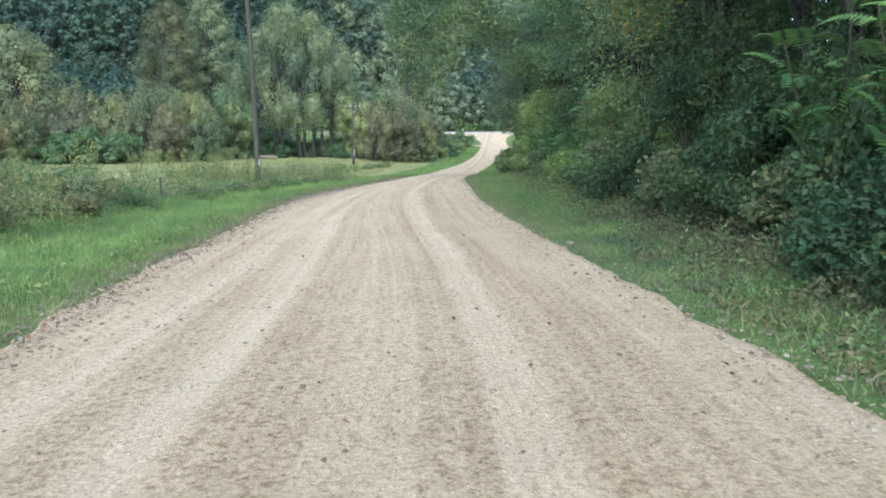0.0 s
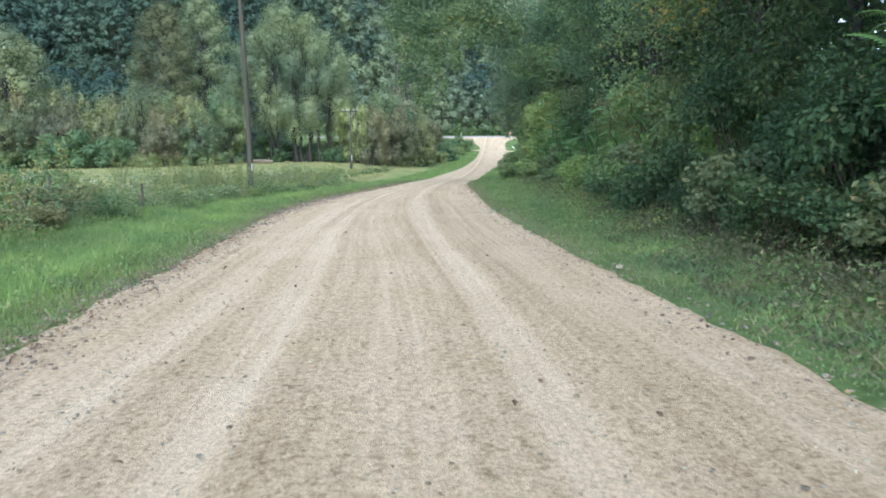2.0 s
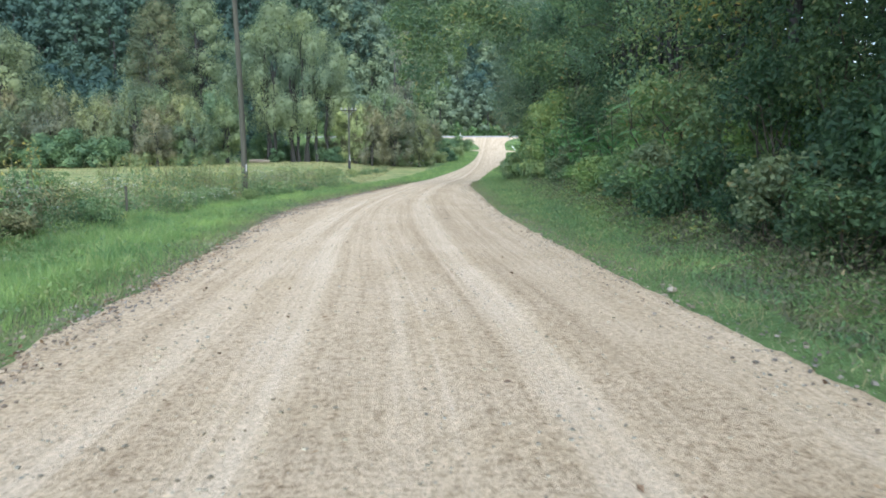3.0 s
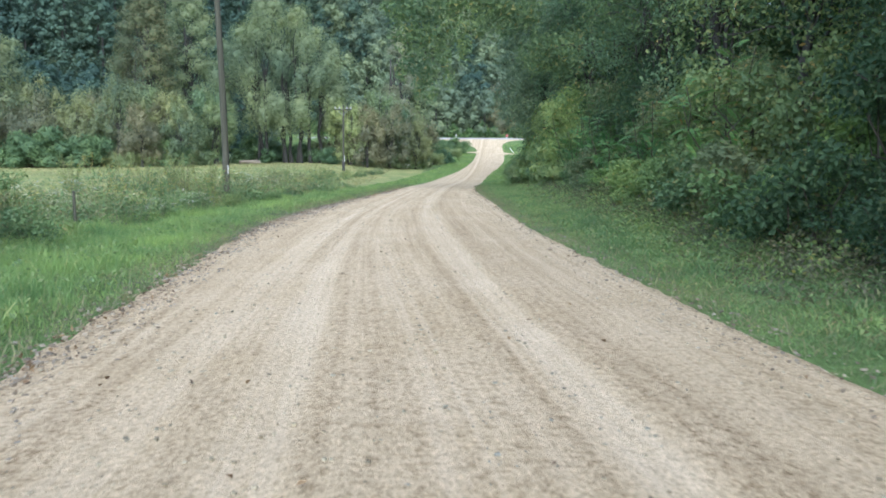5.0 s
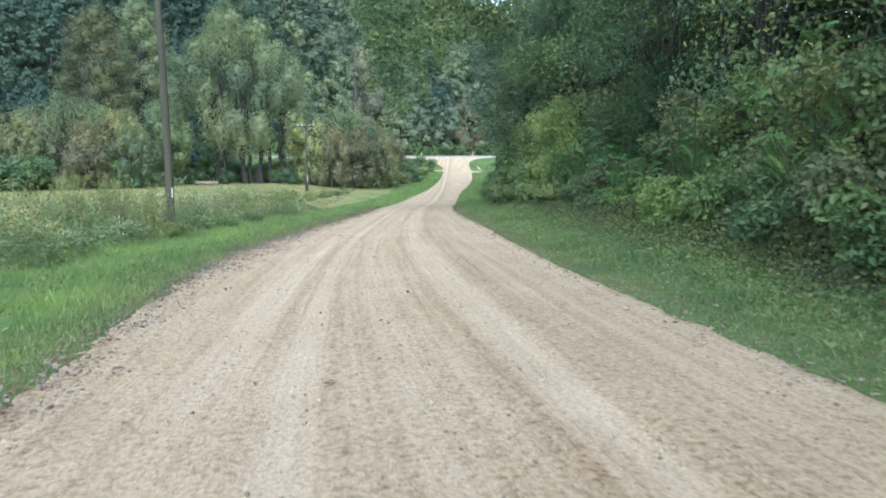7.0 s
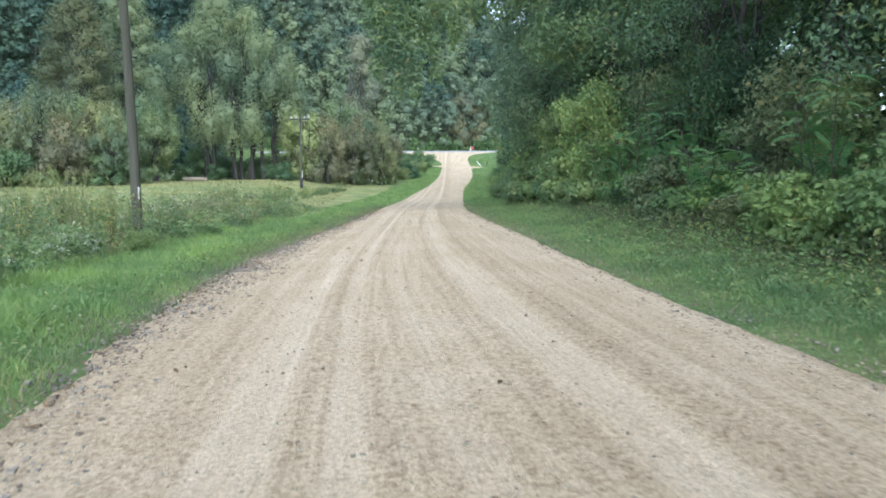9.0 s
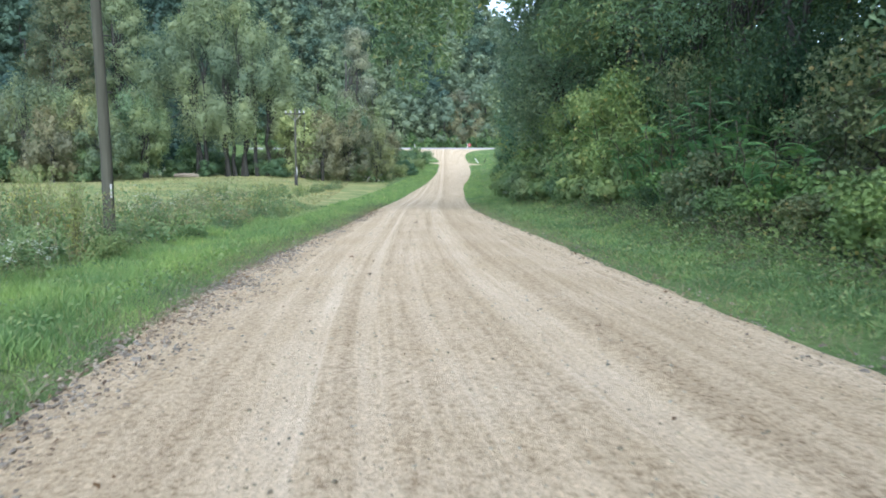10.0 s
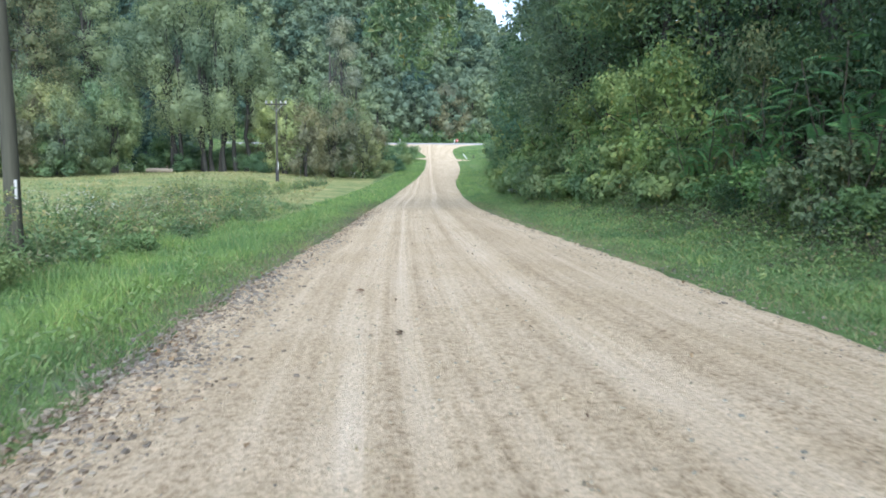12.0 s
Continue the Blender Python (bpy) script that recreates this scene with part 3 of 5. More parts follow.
def build_road():
    ys = np.concatenate([np.arange(-14, 55, 0.2), np.arange(55, 110, 0.5), np.arange(110, 191, 1.0)])
    fs = np.linspace(0, 1, 72)
    gf, gy = np.meshgrid(fs, ys)
    edge_l = np.array([0.16 * noise.noise((0.9 * y, 0, 1)) + 0.1 * noise.noise((3.1 * y, 0, 2)) for y in ys])[:, None]
    edge_r = np.array([0.1 * noise.noise((0.8 * y, 5, 1)) + 0.08 * noise.noise((2.9 * y, 7, 2)) for y in ys])[:, None]
    gx = (road_left(gy) + edge_l) * (1 - gf) + (road_right(gy) + edge_r) * gf
    true = np.clip((gx - road_left(gy)) / (road_right(gy) - road_left(gy)), 0.001, 0.999)
    gz = road_surface(true, gy)
    lump = np.array([0.012 * noise.noise((2.2 * a, 2.2 * b, 0.3)) + 0.007 * noise.noise((9 * a, 6 * b, 1.7)) for a, b in zip(gx.ravel(), gy.ravel())])
    gz = gz + lump.reshape(gx.shape)
    gz[:, 0] -= 0.1
    gz[:, -1] -= 0.1
    v = np.stack([gx, gy, gz], -1).reshape(-1, 3)
    w = len(fs)
    i = (np.arange(len(ys) - 1)[:, None] * w + np.arange(w - 1)[None]).ravel()
    f = np.stack([i, i + 1, i + w + 1, i + w], 1)
    me = np_mesh("road", v, f, [GRAVEL], smooth=True)
    uv = np.stack([lane_u(true, gy), gy], -1).reshape(-1, 2).astype(np.float32)
    me.uv_layers.new(name="lane").data.foreach_set("uv", uv[f.ravel()].ravel())
    tagged(new("road", me), "pale tan gravel lane with lighter wheel tracks", "road", kind="structure")

    # the highway that it meets, on a low bank
    xs = np.arange(-32, 141, 4.0)
    rows = []
    for off, dz in ((-4.6, -0.25), (-3.6, 0.1), (0, 0.2), (3.6, 0.1), (4.6, -0.25)):
        rows.append(np.stack([xs, 194 + off + 0 * xs, 7.0 + dz + 0 * xs], -1))
    v = np.concatenate(rows)
    w = len(xs)
    i = (np.arange(4)[:, None] * w + np.arange(w - 1)[None]).ravel()
    ob = new("road", np_mesh("highway", v, np.stack([i, i + 1, i + w + 1, i + w], 1), [HIGHWAY], smooth=True))
    tagged(ob, "light grey worn asphalt highway crossing the gravel lane", "road", kind="structure")


build_ground()
build_road()


# ---- plants: builders ----
def empty(name, x, y, z=None, turn=0.0, size=1.0, lean=0.0):
    ob = new(name)
    ob.empty_display_size = 0.2
    ob.location = (x, y, float(land_z(x, y)) - 0.03 if z is None else z)
    ob.rotation_euler = (lean, 0, turn)
    ob.scale = (size, size, size)
    return ob


def placed(ob, x, y, turn, size=(1, 1, 1), sink=0.05):
    """A copy of a thing at a place on the land."""
    z = float(land_z(x, y)) - sink
    c = copy_thing(ob, pose(x, y, z, 0, 0, turn))
    c.scale = size
    return c


def make_tree(seed, name, label, group, trunk_h, blobs, n, leaf, mat, stems=1, girth=0.2, aspect=0.6, spread=0.8, lean_up=0.5, inner=0.45, hang=0.0, twigs=2, corners=3, fuzz=0.1, bare=0.0, feet=(), heart=0.0, soft=0.0):
    """A tree at the origin: trunk with limbs to each clump of its crown."""
    rng = np.random.default_rng(seed)
    root = new(name)
    b = np.asarray(blobs, float)
    wood = []
    for s in range(stems):
        foot = np.array([rng.normal(0, 0.35 * (stems > 1) * girth * 5), rng.normal(0, 0.35 * (stems > 1) * girth * 5), 0])
        if feet:
            foot = np.array([feet[s], rng.uniform(-1.2, 1.2), 0])
        head = np.array([foot[0] * (1.6 if not feet else 1.1) + rng.normal(0, 0.3 if not feet else 0.75), foot[1] * (1.6 if not feet else 1.05) + rng.normal(0, 0.3), trunk_h * rng.uniform(0.85, 1.1)])
        line = bent(foot, head, rng, 0.02 * trunk_h, 8)
        wood.append(tube(line, np.linspace(girth * 1.15, girth * 0.4, 8) * np.array([1.35] + [1] * 7), 8))
        mine = b[s::stems] if not feet else b[np.argmin(np.abs(b[:, :1] - np.array(feet)[None]), 1) == s]
        for c in mine:
            if rng.random() < bare:
                continue
            k = rng.uniform(0.45, 0.95)
            st = line[int(k * 7)]
            wood.append(tube(bent(st, c[:3], rng, 0.05 * np.linalg.norm(c[:3] - st), 6, 0.06 * np.linalg.norm(c[:3] - st)), np.linspace(girth * 0.34, girth * 0.06, 6), 5))
            for _ in range(twigs):
                tip = c[:3] + unit(rng.normal(0, 1, 3)) * c[3] * 0.85
                wood.append(tube(bent(c[:3], tip, rng, 0.08 * c[3], 4), np.linspace(girth * 0.1, girth * 0.03, 4), 4))
    v, f = merged(wood)
    part("trunk", np_mesh("trunk", v, f, [DARK_BARK if feet else BARK], smooth=True), root)
    p, d = in_blobs(rng, b, n, inner, fuzz)
    p[:, 2] -= hang * rng.random(n) ** 2
    lean = d * 0.8 + np.array([[0, 0, lean_up]])
    round_off = None
    if soft:
        # leaves lie along the outside of their clump
        mid = np.array([b[:, 0].mean(), b[:, 1].mean(), b[:, 2].mean()])
        lean = unit(0.75 * d + 0.4 * unit(p - mid) + np.array([[0, 0, 0.25]]))
        round_off = np.repeat(unit(lean + rng.normal(0, 0.15, (n, 3))), corners, axis=0)
        spread = 1.3 - soft
    v, f = leaves(rng, p, leaf * rng.uniform(0.6, 1.35, n), lean, aspect, spread, 0.4, corners)
    if heart:
        w, g = hearts(rng, b, 0.75 * heart, heart)
        if soft:
            round_off = np.concatenate([round_off, unit(w - np.repeat(b[:, :3], 12, axis=0))])
        v, f = merged([(v, f), (w, g)])
    part("crown", np_mesh("crown", v, f, [mat], smooth=soft > 0, normals=round_off), root)
    return tagged(root, label, "tree", group)


def round_crown(rng, z0, z1, radius, count, size, top=0.55):
    """Clumps spread over a rounded crown."""
    out = []
    for i in range(count):
        h = rng.random() ** 0.8
        r = radius * math.sqrt(max(0.06, 1 - abs(2 * (h * 0.92) - 0.75) ** 2 * 0.75)) * rng.uniform(0.35, 0.85)
        a = i * 2.4 + rng.uniform(-0.4, 0.4)
        s = size * rng.uniform(0.7, 1.25)
        out.append((r * math.cos(a), r * math.sin(a), z0 + (z1 - z0) * h, s, s * rng.uniform(0.6, 0.9)))
    return out


def dome_crown(rng, z0, z1, radius, count, size):
    """Clumps over the outside of a broad dome, some within it."""
    out = []
    for i in range(count):
        h = (i + rng.random()) / count
        r = radius * math.sqrt(max(0.03, 1 - h ** 2.6)) * (0.75 + 0.25 * smoothstep(0.0, 0.25, h)) * rng.uniform(0.6, 0.95)
        a = i * 2.4 + rng.uniform(-0.5, 0.5)
        s = size * rng.uniform(0.75, 1.25)
        out.append((r * math.cos(a), r * math.sin(a), z0 + (z1 - z0 - 0.6 * size) * h, s, s * rng.uniform(0.6, 0.9)))
    return out


def make_bush(seed, name, label, group, width, height, n, leaf, mat, stems=9, aspect=0.62, count=11, corners=4):
    rng = np.random.default_rng(seed)
    root = new(name)
    blobs = []
    for i in range(count):
        a, r = rng.random() * 6.28, width * math.sqrt(rng.random()) * 0.72
        z = height * rng.uniform(0.18, 0.85) * (1 - 0.35 * (r / width) ** 2)
        s = rng.uniform(0.22, 0.42) * min(width, height)
        blobs.append((r * math.cos(a), r * math.sin(a), z, s, s * 0.8))
    wood = []
    for i in range(stems):
        c = np.array(blobs[i % count][:3])
        foot = np.array([c[0] * 0.35, c[1] * 0.35, 0])
        wood.append(tube(bent(foot, c * np.array([1.1, 1.1, 1.12]), rng, 0.08 * height, 6, 0.12 * height), np.linspace(0.014, 0.004, 6) * (0.6 + 0.3 * height), 4))
    v, f = merged(wood)
    part("woody_base", np_mesh("woody_base", v, f, [TWIG], smooth=True), root)
    p, d = in_blobs(rng, blobs, n, 0.3)
    p[:, 2] = np.abs(p[:, 2] - 0.1) + 0.1
    v, f = leaves(rng, p, leaf * rng.uniform(0.55, 1.4, n), d * 0.6 + np.array([[0, 0, 0.6]]), aspect, 0.7, 0.45, corners) if corners == 4 else leaves(rng, p, leaf * rng.uniform(0.55, 1.4, n), d + np.array([[0, 0, 0.35]]), aspect, 0.4, 0.45, 3)
    round_off = np.repeat(unit(d + np.array([[0, 0, 0.35]]) + rng.normal(0, 0.2, (n, 3))), 3, axis=0) if corners == 3 else None
    part("foliage", np_mesh("foliage", v, f, [mat], smooth=corners == 3, normals=round_off), root)
    return tagged(root, label, "bush", group)


def frond(rng, length, pairs):
    """One feather-shaped sumac leaf along +x, arching down."""
    s = np.linspace(0.12, 1, pairs)
    x, z = length * s * (1 - 0.12 * s), length * (0.28 * s - 0.5 * s * s)
    pts = np.stack([x, 0 * x, z], 1)
    lf = length * 0.27 * np.sin(np.pi * (0.2 + 0.72 * s)) ** 0.7
    vs = []
    for sd in (-1, 1):
        tip = pts + np.stack([0.35 * lf, sd * lf, -0.3 * lf], 1)
        w = lf * 0.13
        a = pts + (tip - pts) * 0.45 + np.stack([w, 0 * w, 0.25 * w], 1)
        b = pts + (tip - pts) * 0.45 - np.stack([w, 0 * w, -0.25 * w], 1)
        vs.append(np.stack([pts, a, tip, b], 1).reshape(-1, 3))
    v = np.concatenate(vs)
    return v, np.arange(len(v)).reshape(-1, 4), pts


def make_sumac(seed, height, label):
    rng = np.random.default_rng(seed)
    root = new("sumac_shrub")
    wood, leafy = [], []
    for s in range(5):
        a = s * 1.26 + rng.uniform(-0.3, 0.3)
        head = np.array([0.55 * height * 0.45 * math.cos(a), 0.55 * height * 0.45 * math.sin(a), height * rng.uniform(0.55, 1.0)])
        line = bent((0.1 * math.cos(a), 0.1 * math.sin(a), 0), head, rng, 0.06, 7)
        wood.append(tube(line, np.linspace(0.022, 0.01, 7), 5))
        for k in range(13):
            v, f, pts = frond(rng, rng.uniform(0.42, 0.72), 12)
            yaw, up = k * 2.4 + rng.uniform(-0.3, 0.3), rng.uniform(-0.25, 0.75) if k < 9 else 1.0
            m = np.array((Matrix.Rotation(yaw, 3, "Z") @ Matrix.Rotation(-up, 3, "Y") @ Matrix.Rotation(rng.uniform(-0.4, 0.4), 3, "X")))
            base = line[-1] - (line[-1] - line[2]) * (k / 13)
            leafy.append((v @ m.T + base, f))
            wood.append(tube(pts[::4] @ m.T + base, np.full(3, 0.006), 3))
    v, f = merged(wood)
    part("woody_base", np_mesh("woody_base", v, f, [TWIG], smooth=True), root)
    v, f = merged(leafy)
    part("foliage", np_mesh("foliage", v, f, [LEAF_SUMAC]), root)
    return tagged(root, label, "shrub", "sumac along the wood's edge")


def make_weed(seed, kind, label):
    """A clump of tall roadside weeds: stalks, leaves and heads."""
    rng = np.random.default_rng(seed)
    root = new("weed_clump")
    n = {"white": 16, "gold": 11, "dry": 15, "broad": 12}[kind]
    tall = {"white": 0.95, "gold": 1.35, "dry": 0.9, "broad": 0.6}[kind]
    wood, at, lean, heads = [], [], [], []
    for i in range(n):
        a, r = rng.random() * 6.28, 0.45 * math.sqrt(rng.random())
        foot = np.array([r * math.cos(a), r * math.sin(a), 0])
        h = tall * rng.uniform(0.6, 1.15)
        tip = foot + np.array([rng.normal(0, 0.16), rng.normal(0, 0.16), h])
        line = bent(foot, tip, rng, 0.03, 3)
        wood.append(tube(line, np.linspace(0.007, 0.003, 3), 3))
        m = 20 if kind != "broad" else 16
        s = rng.random(m)
        at.append(foot + (tip - foot) * s[:, None] + rng.normal(0, 0.05 + 0.05 * (kind == "broad"), (m, 3)) * np.array([1, 1, 0.3]))
        lean.append(np.tile([0, 0, 0.8], (m, 1)))
        if kind in ("white", "gold"):
            q = 15
            drop = (rng.random(q) * (0.07 if kind == "white" else 0.3))[:, None] * np.array([[0, 0, -1]])
            heads.append(tip + rng.normal(0, 0.055 if kind == "white" else 0.035, (q, 3)) * np.array([1, 1, 0.4]) + drop)
    v, f = merged(wood)
    part("stem_tuft", np_mesh("stem_tuft", v, f, [STALK]), root)["kind"] = "stuff"
    at, lean = np.concatenate(at), np.concatenate(lean)
    at[:, 2] = np.maximum(at[:, 2], 0.03)
    size = {"white": 0.125, "gold": 0.13, "dry": 0.1, "broad": 0.12}[kind]
    v, f = leaves(rng, at, size * rng.uniform(0.6, 1.3, len(at)), lean, 0.32 if kind != "broad" else 0.7, 0.8, 0.7)
    part("foliage", np_mesh("foliage", v, f, [DRY_LEAF if kind == "dry" else WEED_LEAF]), root)
    if heads:
        p = np.concatenate(heads)
        v, f = leaves(rng, p, 0.042 * rng.uniform(0.7, 1.3, len(p)), np.tile([0, 0, 1.0], (len(p), 1)), 0.9, 0.5, 0.2)
        bloom = part("blossom", np_mesh("blossom", v, f, [FLORET if kind == "white" else GOLDENROD]), root, "small white flower heads" if kind == "white" else "yellow-green plumes")
        bloom["kind"] = "stuff"
    return tagged(root, label, "weeds", "weeds between verge and field")


# ---- the wooded bank beside the lane ----
def plant_bank():
    rng = np.random.default_rng(11)
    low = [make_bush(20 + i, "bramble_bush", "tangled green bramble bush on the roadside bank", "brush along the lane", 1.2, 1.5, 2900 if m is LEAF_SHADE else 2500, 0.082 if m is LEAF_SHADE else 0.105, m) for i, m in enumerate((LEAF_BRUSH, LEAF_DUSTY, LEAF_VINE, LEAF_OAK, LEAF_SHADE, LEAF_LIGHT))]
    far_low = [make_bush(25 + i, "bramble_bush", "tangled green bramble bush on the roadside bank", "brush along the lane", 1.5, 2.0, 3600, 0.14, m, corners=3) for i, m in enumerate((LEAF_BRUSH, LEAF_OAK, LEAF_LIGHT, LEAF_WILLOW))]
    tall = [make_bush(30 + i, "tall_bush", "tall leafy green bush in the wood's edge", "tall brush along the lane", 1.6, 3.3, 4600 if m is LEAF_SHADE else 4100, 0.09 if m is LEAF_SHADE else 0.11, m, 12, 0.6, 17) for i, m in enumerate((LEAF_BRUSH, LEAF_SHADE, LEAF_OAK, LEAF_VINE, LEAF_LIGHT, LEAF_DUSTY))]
    far_tall = [make_bush(35 + i, "tall_bush", "tall leafy green bush in the wood's edge", "tall brush along the lane", 1.8, 3.6, 3800, 0.165, m, 12, 0.7, 17, corners=3) for i, m in enumerate((LEAF_BRUSH, LEAF_DARK, LEAF_OAK, LEAF_LIGHT))]
    trees, deep = [], []
    for i, (m, h) in enumerate(((LEAF_DARK, 11), (LEAF_OAK, 13), (LEAF_SHADE, 14), (LEAF_OAK, 10))):
        trees.append(make_tree(40 + i, "roadside_tree", "broadleaf tree with a dense dark green crown over the bank", "trees along the lane", h * 0.7, round_crown(np.random.default_rng(50 + i), 2.6, h, 3.1, 23, 1.4), 8600, 0.155, m, 1, 0.15, 0.5, corners=4))
        deep.append(make_tree(60 + i, "woodland_tree", "broadleaf tree standing deeper in the dark wood", "trees in the wood", h * 0.7, round_crown(np.random.default_rng(70 + i), 1.5, h, 3.3, 18, 1.7), 3500, 0.31, m, 1, 0.19, 0.5, twigs=0, soft=0.8))
    used = set()

    def put(src, x, y, size, stretch=1.0):
        if src not in used:
            used.add(src)
            src.location = (x, y, float(land_z(x, y)) - 0.08)
            src.rotation_euler = (0, 0, rng.uniform(0, 6.28))
            src.scale = (size, size, size * stretch)
        else:
            placed(src, x, y, rng.uniform(0, 360), (size, size, size * stretch), 0.08)

    # kinds go by stretch; LEAF_SHADE ones put shade into the leaf colour
    y = 1.0
    while y < 110:
        e = float(wood_edge(y))
        s = rng.uniform(0.75, 1.2)
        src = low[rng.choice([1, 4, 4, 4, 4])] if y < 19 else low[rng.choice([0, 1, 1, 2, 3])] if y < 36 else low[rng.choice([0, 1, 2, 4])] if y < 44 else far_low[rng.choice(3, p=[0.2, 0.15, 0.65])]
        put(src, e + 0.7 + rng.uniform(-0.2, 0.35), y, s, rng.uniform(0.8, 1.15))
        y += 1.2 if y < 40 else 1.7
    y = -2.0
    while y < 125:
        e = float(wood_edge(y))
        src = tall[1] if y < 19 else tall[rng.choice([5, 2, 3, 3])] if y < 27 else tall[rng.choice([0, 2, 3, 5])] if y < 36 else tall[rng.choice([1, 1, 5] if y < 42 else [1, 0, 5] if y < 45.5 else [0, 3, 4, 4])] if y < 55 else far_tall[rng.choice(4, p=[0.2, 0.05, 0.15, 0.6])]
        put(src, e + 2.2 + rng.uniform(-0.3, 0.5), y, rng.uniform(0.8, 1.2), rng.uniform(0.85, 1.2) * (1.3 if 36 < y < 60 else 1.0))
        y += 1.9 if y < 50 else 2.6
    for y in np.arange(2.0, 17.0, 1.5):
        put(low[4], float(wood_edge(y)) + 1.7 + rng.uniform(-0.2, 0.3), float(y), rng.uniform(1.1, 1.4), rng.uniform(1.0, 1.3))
    # a second rank of brush with shade in its leaf colour, where the bank is highest
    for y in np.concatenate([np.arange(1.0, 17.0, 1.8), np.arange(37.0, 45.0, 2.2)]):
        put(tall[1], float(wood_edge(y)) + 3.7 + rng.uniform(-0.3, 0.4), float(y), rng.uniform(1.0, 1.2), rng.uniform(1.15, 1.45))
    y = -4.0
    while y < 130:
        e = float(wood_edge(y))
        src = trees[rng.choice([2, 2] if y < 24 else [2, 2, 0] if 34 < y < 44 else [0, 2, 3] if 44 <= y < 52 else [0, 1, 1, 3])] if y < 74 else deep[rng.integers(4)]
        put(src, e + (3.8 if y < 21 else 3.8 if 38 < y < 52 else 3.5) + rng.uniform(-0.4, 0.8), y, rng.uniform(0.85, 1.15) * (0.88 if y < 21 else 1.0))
        y += 3.9 if y < 62 else 5.0
    # ranks deeper in the wood
    y = -2.0
    while y < 125:
        e = float(wood_edge(y))
        if y > 50 or y < 8:
            put(far_tall[rng.integers(3)], e + 5.0 + rng.uniform(-0.6, 0.6), y, rng.uniform(1.1, 1.5))
        put(deep[rng.integers(4)], e + 7.5 + rng.uniform(-1, 1.0), y + 2, rng.uniform(1.0, 1.2))
        if 24 < y < 72 or (y > 14 and rng.random() < 0.35):
            put(deep[rng.integers(4)], e + 12.5 + rng.uniform(-1, 1.5), y, rng.uniform(0.95, 1.2))
        y += 4.6
    # light green bushes below the dark tree at the bend
    for k, y in enumerate((53.5, 56.0, 59.0, 62.0, 65.5, 69.0, 73.0)):
        put(far_low[2 + k % 2], float(wood_edge(y)) + 0.35, y, rng.uniform(0.85, 1.15))
    for y, k in ((46.3, 0), (48.4, 4), (50.6, 4), (52.8, 0), (55.0, 4)):
        put(tall[k], float(wood_edge(y)) + 1.5, y, rng.uniform(1.15, 1.35), 1.2)
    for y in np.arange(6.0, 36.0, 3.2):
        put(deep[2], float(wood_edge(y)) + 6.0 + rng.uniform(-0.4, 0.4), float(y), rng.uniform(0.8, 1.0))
    # any kind not yet planted stands deeper in the wood
    for k, src in enumerate(low + far_low + tall + far_tall + trees + deep):
        if src not in used:
            put(src, float(wood_edge(60 + 3 * k)) + 9, 60.0 + 3 * k, 1.0)


plant_bank()

for x, y, h, t in ((5.2, 8.3, 3.1, 0), (5.3, 10.8, 3.3, 2), (5.0, 24.4, 3.8, 1), (4.8, 33.9, 2.7, 3), (5.0, 36.6, 3.6, 5), (5.1, 40.0, 3.0, 0.4), (5.2, 43.2, 3.3, 0.7), (5.6, 47.5, 3.8, 2.2), (5.5, 52.0, 3.2, 4.4), (5.1, 29.5, 2.8, 5.6)):
    ob = make_sumac(int(x * 100 + y * 10), h, "sumac shrub with long feathery green leaves on the bank")
    ob.location, ob.rotation_euler = (x, y, float(land_z(x, y)) - 0.05), (0, 0, t)


def overhang_tree():
    """The tree whose long limbs hang leaves over the lane."""
    rng = np.random.default_rng(71)
    x0, y0 = 7.6, 53.0
    blobs = round_crown(rng, 2.5, 13, 3.0, 15, 1.5)
    limbs = ((-3.0, 52.2, 9.4, 1.0, 0.9), (-1.9, 51.6, 9.0, 1.1, 0.9), (-0.7, 51.3, 9.3, 1.1, 0.9), (0.7, 51.5, 9.6, 1.2, 0.9), (2.2, 51.8, 9.4, 1.3, 1.0), (3.6, 52, 9.0, 1.4, 1.2),
             (-2.9, 52.0, 7.9, 0.75, 0.9), (-1.9, 51.6, 7.5, 0.8, 1.0), (-0.9, 51.4, 7.7, 0.75, 0.9), (-2.4, 51.8, 6.4, 0.6, 0.9), (-1.5, 51.4, 6.0, 0.65, 1.0), (-0.6, 51.2, 6.5, 0.5, 0.8), (-1.9, 51.6, 5.0, 0.42, 0.8),
             (-1.2, 51.4, 4.7, 0.4, 0.7), (-2.9, 52.1, 5.9, 0.35, 0.6), (0.2, 51.2, 7.9, 0.75, 0.8), (0.5, 51.2, 6.9, 0.45, 0.7), (1.4, 51.3, 8.2, 0.7, 0.7), (2.6, 51.5, 8.2, 0.7, 0.7), (-0.3, 51.2, 5.4, 0.35, 0.6), (-2.4, 52, 10.8, 1.3, 1.1), (0, 52, 11.2, 1.5, 1.1), (2.2, 52, 11.3, 1.6, 1.3), (4.6, 51.4, 6.8, 1.3, 1.2),
             (0.8, 52, 12.6, 1.5, 1.2), (3.2, 52, 12.6, 1.6, 1.2), (-1.4, 52, 12.3, 1.3, 1.1))
    for x, y, z, r, h in limbs:
        blobs.append((x - x0, y - y0, z, r, h))
    ob = make_tree(72, "overhanging_tree", "tree with drooping leafy limbs hanging over the lane", "", 9, blobs, 27000, 0.29, LEAF_WALNUT, 1, 0.17, 0.36, 0.6, 0.1, 0.3, 0.5, corners=4, twigs=0, bare=0.95)
    ob.location = (x0, y0, float(land_z(x0, y0)) - 0.1)


overhang_tree()


